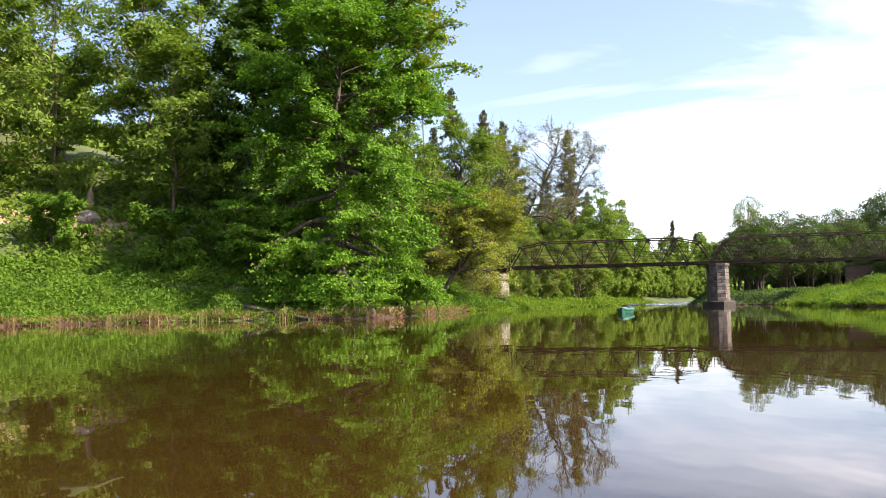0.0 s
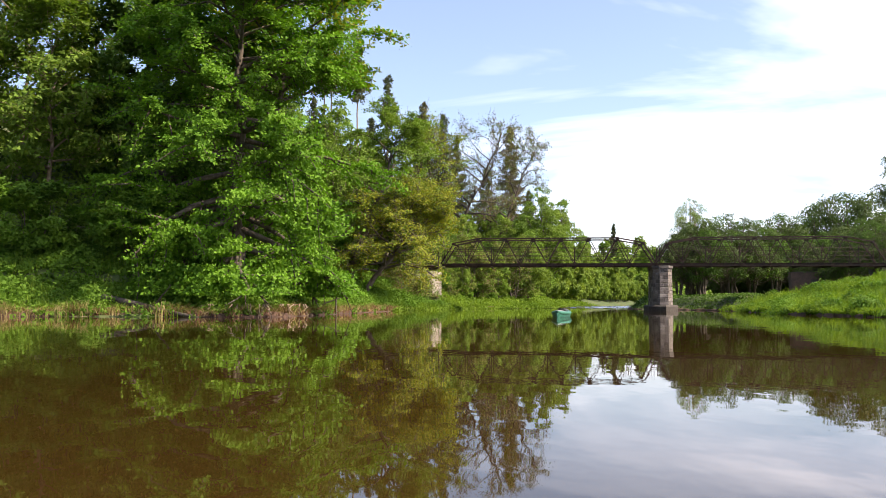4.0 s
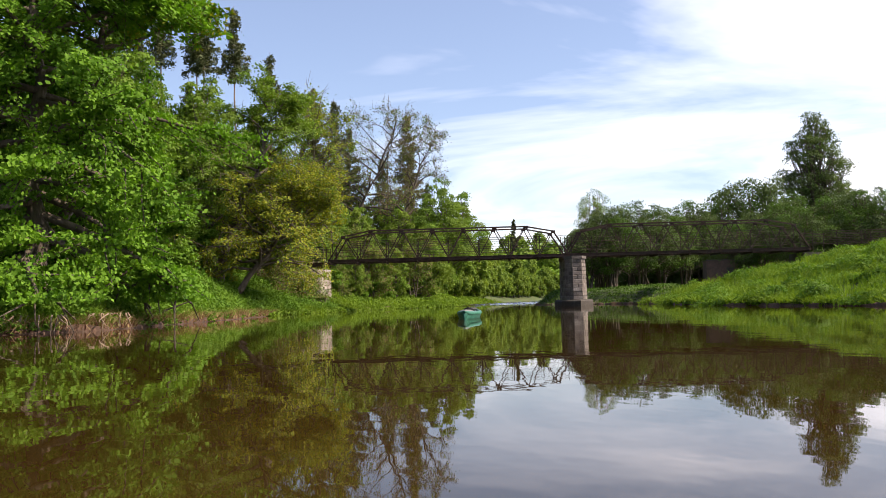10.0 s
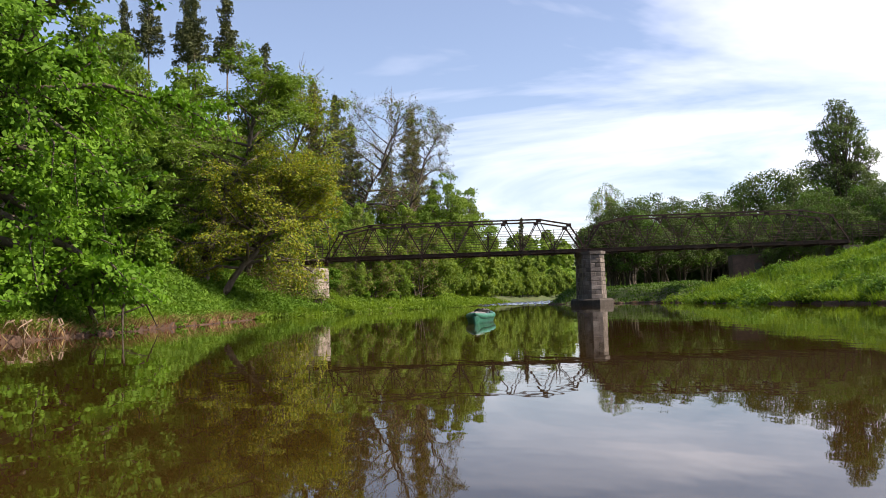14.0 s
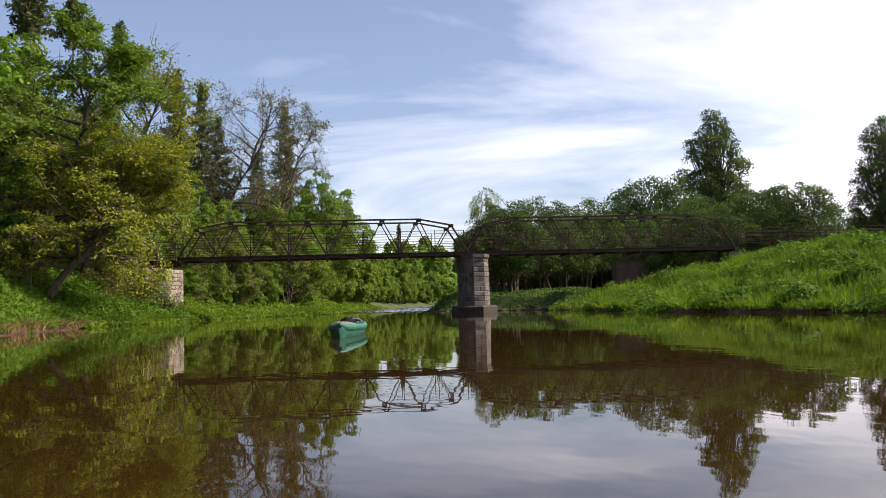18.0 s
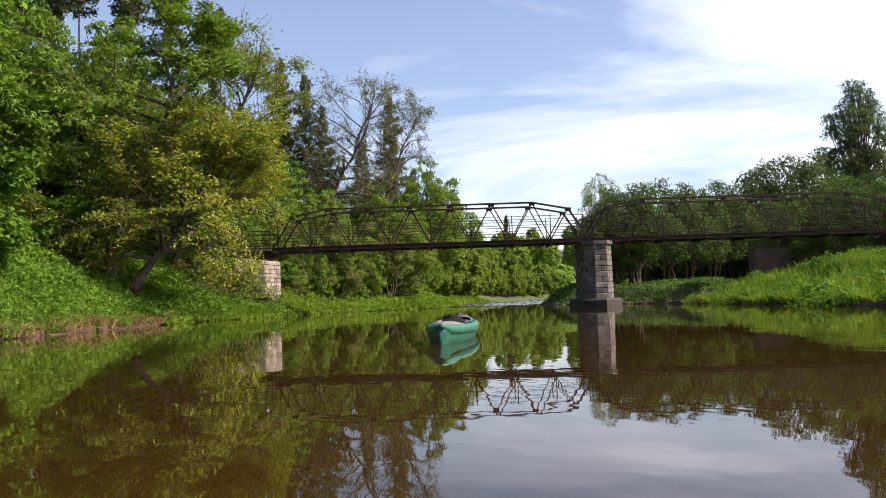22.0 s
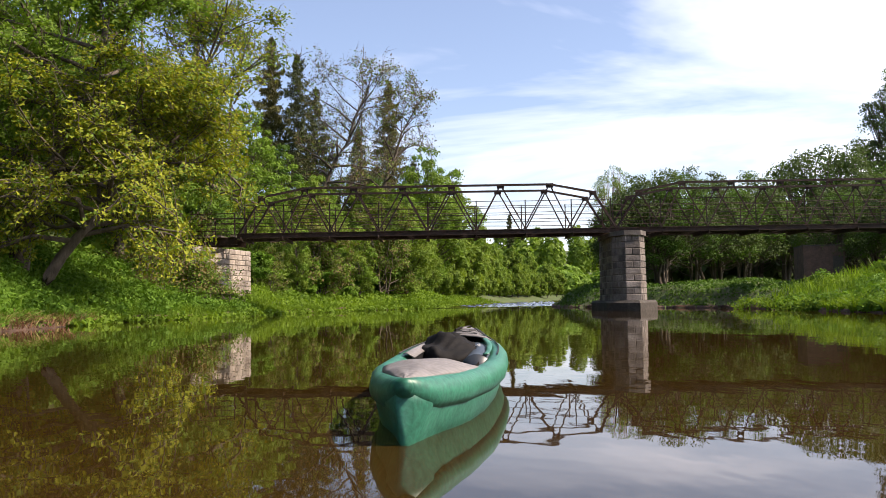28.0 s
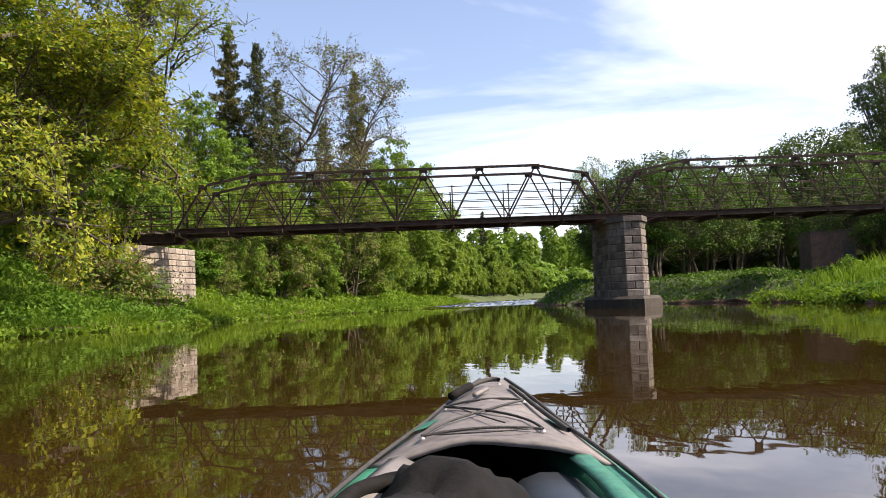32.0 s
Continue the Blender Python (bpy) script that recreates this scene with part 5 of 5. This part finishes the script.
# hull: two fat side tubes meeting at the ends, seen as rounded green flanks
for sgn in (-1, 1):
    rows = []
    for q in qs:
        w, zz = along(HALF, q), along(SHEER, q)
        r = min(0.078, 0.03 + w * 0.42)
        rows.append([(sgn * (w - r * float(np.interp(q, (1.6, 2.4), (0.6, 0.93))) + r * math.cos(a)), q, zz - r + r * math.sin(a)) for a in np.linspace(0, 2 * math.pi, 14, endpoint=False)])
    part("side_tube", loft(rows, True), M_HULL, kayak, "green rubber side tube", smooth=True)
rows = []
for q in np.linspace(-1.72, 2.95, 40):
    w, zz = along(HALF, q), along(SHEER, q)
    keel = -0.10 + 0.07 * max(0.0, abs(q - 0.6) - 1.5) ** 1.5
    thin = min(1.0, 0.35 + 0.65 * (q + 1.75) / 0.7)
    rows.append([(s * w * (thin if abs(s) < 0.9 else 1), q, z) for s, z in ((-0.96, zz - 0.05), (-1.0, zz - 0.11), (-0.86, keel * 0.3 + 0.02), (-0.5, keel), (0.5, keel), (0.86, keel * 0.3 + 0.02), (1.0, zz - 0.11), (0.96, zz - 0.05))])
part("hull", loft(rows, caps=True), M_HULL, kayak, "green rubber hull", smooth=True).modifiers.new("thick", "SOLIDIFY").thickness = 0.008
part("floor", loft([[(s * along(HALF, q) * 0.75, q, 0.03) for s in (-1, -0.4, 0.4, 1)] for q in np.linspace(-1.0, 2.2, 20)]), M_TUBE, kayak, smooth=True)


def deck_rows(q0, q1, n, rim):
    rows = []
    for q in np.linspace(q0, q1, n):
        w, zz = along(HALF, q) - 0.035, along(SHEER, q)
        row = []
        for s in np.linspace(-1, 1, 13):
            qq = q
            if rim and q < q0 + 0.12:
                qq = q0 - 0.05 * s * s + (q - q0) * (1 + 0.4 * s * s)
            ww = along(HALF, qq) - 0.035 if rim else w
            row.append((s * max(ww, 0.008), qq, along(SHEER, qq) + 0.045 * (1 - s * s) * min(1, ww / 0.15) + 0.003 * math.sin(7 * s + 9 * q)))
        rows.append(row)
    return rows


bow = part("bow_deck", loft(deck_rows(1.75, 2.97, 30, True)), M_DECK, kayak, "light grey coated fabric deck", smooth=True)
bow.modifiers.new("thick", "SOLIDIFY").thickness = 0.012
stern = part("stern_deck", loft(deck_rows(-1.73, -0.75, 20, False)), M_DECK, kayak, "light grey coated fabric deck", smooth=True)
stern.modifiers.new("thick", "SOLIDIFY").thickness = 0.012


def deck_z(x, q):
    w = max(along(HALF, q) - 0.035, 0.01)
    s = max(-1, min(1, x / w))
    return along(SHEER, q) + 0.045 * (1 - s * s) * min(1, w / 0.15)


def cord(name, pts, r, mt, parent, label="", lift=0.012):
    cu = bpy.data.curves.new(name, "CURVE")
    cu.dimensions, cu.bevel_depth, cu.bevel_resolution = "3D", r, 2
    sp_ = cu.splines.new("NURBS")
    sp_.points.add(len(pts) - 1)
    for p, q in zip(sp_.points, pts):
        p.co = (*q, 1) if len(q) == 3 else (q[0], q[1], deck_z(*q) + lift, 1)
    sp_.use_endpoint_u, sp_.order_u, sp_.resolution_u = True, 3, 6
    cu.materials.append(mt)
    tmp = bpy.data.objects.new(name, cu)
    scene.collection.objects.link(tmp)
    me = bpy.data.meshes.new_from_object(tmp.evaluated_get(bpy.context.evaluated_depsgraph_get()))
    bpy.data.objects.remove(tmp)
    ob = new(name, me)
    ob.parent = parent
    return tagged(ob, label)


for sgn in (-1, 1):
    cord("piping", [(sgn * (along(HALF, q) - 0.037), q, along(SHEER, q) + 0.007) for q in np.linspace(0.3, 2.9, 24)], 0.005, M_CORD, kayak, "black rubber piping")
    part("patch", loft([[(sgn * (along(HALF, q) - 0.085 + e), q, along(SHEER, q) + 0.024 - e * 0.25) for e in (0, 0.035)] for q in (2.0, 2.06, 2.12)]), M_HULL, kayak, "green fabric loop patch")
cord("bungee", [(-0.128, 2.262), (-0.02, 2.272), (0.084, 2.257)], 0.0032, M_CORD, kayak)
cord("bungee", [(-0.150, 1.825), (-0.02, 1.862), (0.112, 1.846)], 0.0032, M_CORD, kayak)
cord("bungee", [(-0.150, 1.825), (-0.132, 1.92), (-0.03, 2.03), (0.084, 2.257)], 0.0032, M_CORD, kayak)
cord("bungee", [(-0.128, 2.262), (-0.02, 2.06), (0.098, 1.95), (0.112, 1.846)], 0.0032, M_CORD, kayak)
# two thin dark lines running over the deck near the bungees
cord("loose_string", [(-0.11, 2.24), (-0.05, 2.02), (0.03, 1.87)], 0.0018, M_CORD, kayak)
cord("loose_string", [(-0.12, 1.80), (0.0, 1.76), (0.09, 1.83)], 0.0018, M_CORD, kayak)
cord("carry_strap", [(-0.085, 2.47), (-0.04, 2.56), (0.005, 2.60), (0.02, 2.58)], 0.007, M_CORD, kayak, lift=0.02)
cord("side_rope", [(0.055, 2.52), (0.075, 2.40), (0.125, 2.15), (0.175, 1.93)], 0.006, M_CORD, kayak, "black rope along the deck edge")
for x, q in ((-0.150, 1.825), (0.112, 1.846), (-0.128, 2.262), (0.084, 2.257), (0.02, 2.58), (0.055, 2.52)):
    bm = bmesh.new()
    bmesh.ops.create_cone(bm, cap_ends=True, segments=10, radius1=0.007, radius2=0.005, depth=0.005)
    bmesh.ops.translate(bm, verts=bm.verts, vec=(x, q, deck_z(x, q) + 0.008))
    part("eyelet", bm, M_WHITE, kayak, "small pale plastic eyelet")
rows = []
for q in np.linspace(2.40, 2.49, 8):
    cx = -0.115 + (q - 2.40) * 0.55
    rows.append([(cx + 0.012 * math.cos(a), q, deck_z(cx, q) + 0.02 + 0.012 * math.sin(a)) for a in np.linspace(0, 2 * math.pi, 10, endpoint=False)])
part("grip", loft(rows, True), M_BLACK, kayak, "black rubber carry grip", smooth=True)
rows = []
for q in np.linspace(2.27, 2.36, 6):
    cx = -0.045 + (q - 2.27) * 0.35
    rows.append([(cx + 0.008 * math.cos(a), q, deck_z(cx, q) + 0.016 + 0.006 * math.sin(a)) for a in np.linspace(0, 2 * math.pi, 8, endpoint=False)])
part("toggle", loft(rows, True), M_DECK, kayak, "grey plastic toggle", smooth=True)
# inner tube along the cockpit with an oval mark
rows = []
for q in np.linspace(0.2, 1.72, 20):
    cx = along(HALF, q) - 0.168
    rows.append([(cx + 0.11 * math.cos(a), q, 0.145 + 0.11 * math.sin(a)) for a in np.linspace(0, 2 * math.pi, 18, endpoint=False)])
part("inner_tube", loft(rows, True), M_TUBE, kayak, "blue-grey inflated inner tube", smooth=True)
cord("oval_mark", [(0.155 + 0.028 * math.cos(a), 1.2 + 0.07 * math.sin(a), 0.262 - 0.02 * abs(math.cos(a))) for a in np.linspace(0, 2 * math.pi, 17)], 0.005, M_WHITE, kayak, "white oval mark")
# added black sheet: the cockpit's dark inside, with its shade in the colour
part("shade_lining", loft([[(s * max(0.01, along(HALF, q) - 0.15), q, z) for s, z in ((-1.0, along(SHEER, q) - 0.012), (-1.04, 0.12), (-0.8, 0.045), (0.8, 0.045), (1.04, 0.12), (1.0, along(SHEER, q) - 0.03))] for q in np.linspace(-0.6, 2.4, 24)]), M_BLACK, kayak, "black inner lining, its colour also standing in for shade", smooth=True)
rows = [[(-(along(HALF, q) - 0.075), q, along(SHEER, q) + 0.014), (-(along(HALF, q) - 0.10), q, along(SHEER, q) + 0.02), (-(along(HALF, q) - 0.155), q, along(SHEER, q) - 0.01)] for q in np.linspace(0.2, 1.72, 16)]
part("side_flap", loft(rows), M_DECK, kayak, "grey fabric flap beside the cockpit", smooth=True).modifiers.new("thick", "SOLIDIFY").thickness = 0.006
rows = [[(along(HALF, q) - 0.085, q, along(SHEER, q) + 0.012), (along(HALF, q) - 0.11, q, along(SHEER, q) + 0.012), (along(HALF, q) - 0.125, q, along(SHEER, q) + 0.004 + 0.006 * math.sin(q * 9))] for q in np.linspace(0.2, 1.72, 16)]
part("side_flap", loft(rows), M_HULL, kayak, "green rubber flap with a pale edge", smooth=True).modifiers.new("thick", "SOLIDIFY").thickness = 0.006
# rucksack of black cloth lying in the cockpit
bag = thing("rucksack", KY, "slack black cloth rucksack lying in the kayak", "bag")
bm = bmesh.new()
bmesh.ops.create_icosphere(bm, subdivisions=5, radius=1)
for q in bm.verts:
    c = q.co.copy()
    crease = 0.30 * (abs(noise.noise(Vector((c.x * 1.5 + c.y * 1.9, c.y * 0.8, c.z * 0.7 + 4)))) - 0.25) + 0.12 * (abs(noise.noise(Vector((c.x * 3.6 - c.y * 2.2, c.y * 1.5, c.z)))) - 0.2)
    rise = 0.04 * max(0, 1 - abs(c.x + 0.1) * 1.6) * (c.z > 0)
    q.co = Vector((-0.075 + c.x * 0.265, 1.12 + c.y * 0.50, 0.165 + c.z * 0.145 + rise)) + Vector((c.x * 0.6, c.y * 0.5, c.z)) * -crease * 0.42
part("sack", bm, M_BLACK, bag, smooth=True)
cord("strap", [(-0.27, 1.05, 0.24), (-0.25, 1.35, 0.28), (-0.21, 1.50, 0.285), (-0.12, 1.52, 0.27), (-0.08, 1.40, 0.27)], 0.016, M_BLACK, bag, "black webbing strap")
cord("handle", [(-0.24, 1.47, 0.27), (-0.17, 1.56, 0.30), (-0.10, 1.50, 0.28)], 0.012, M_BLACK, bag)
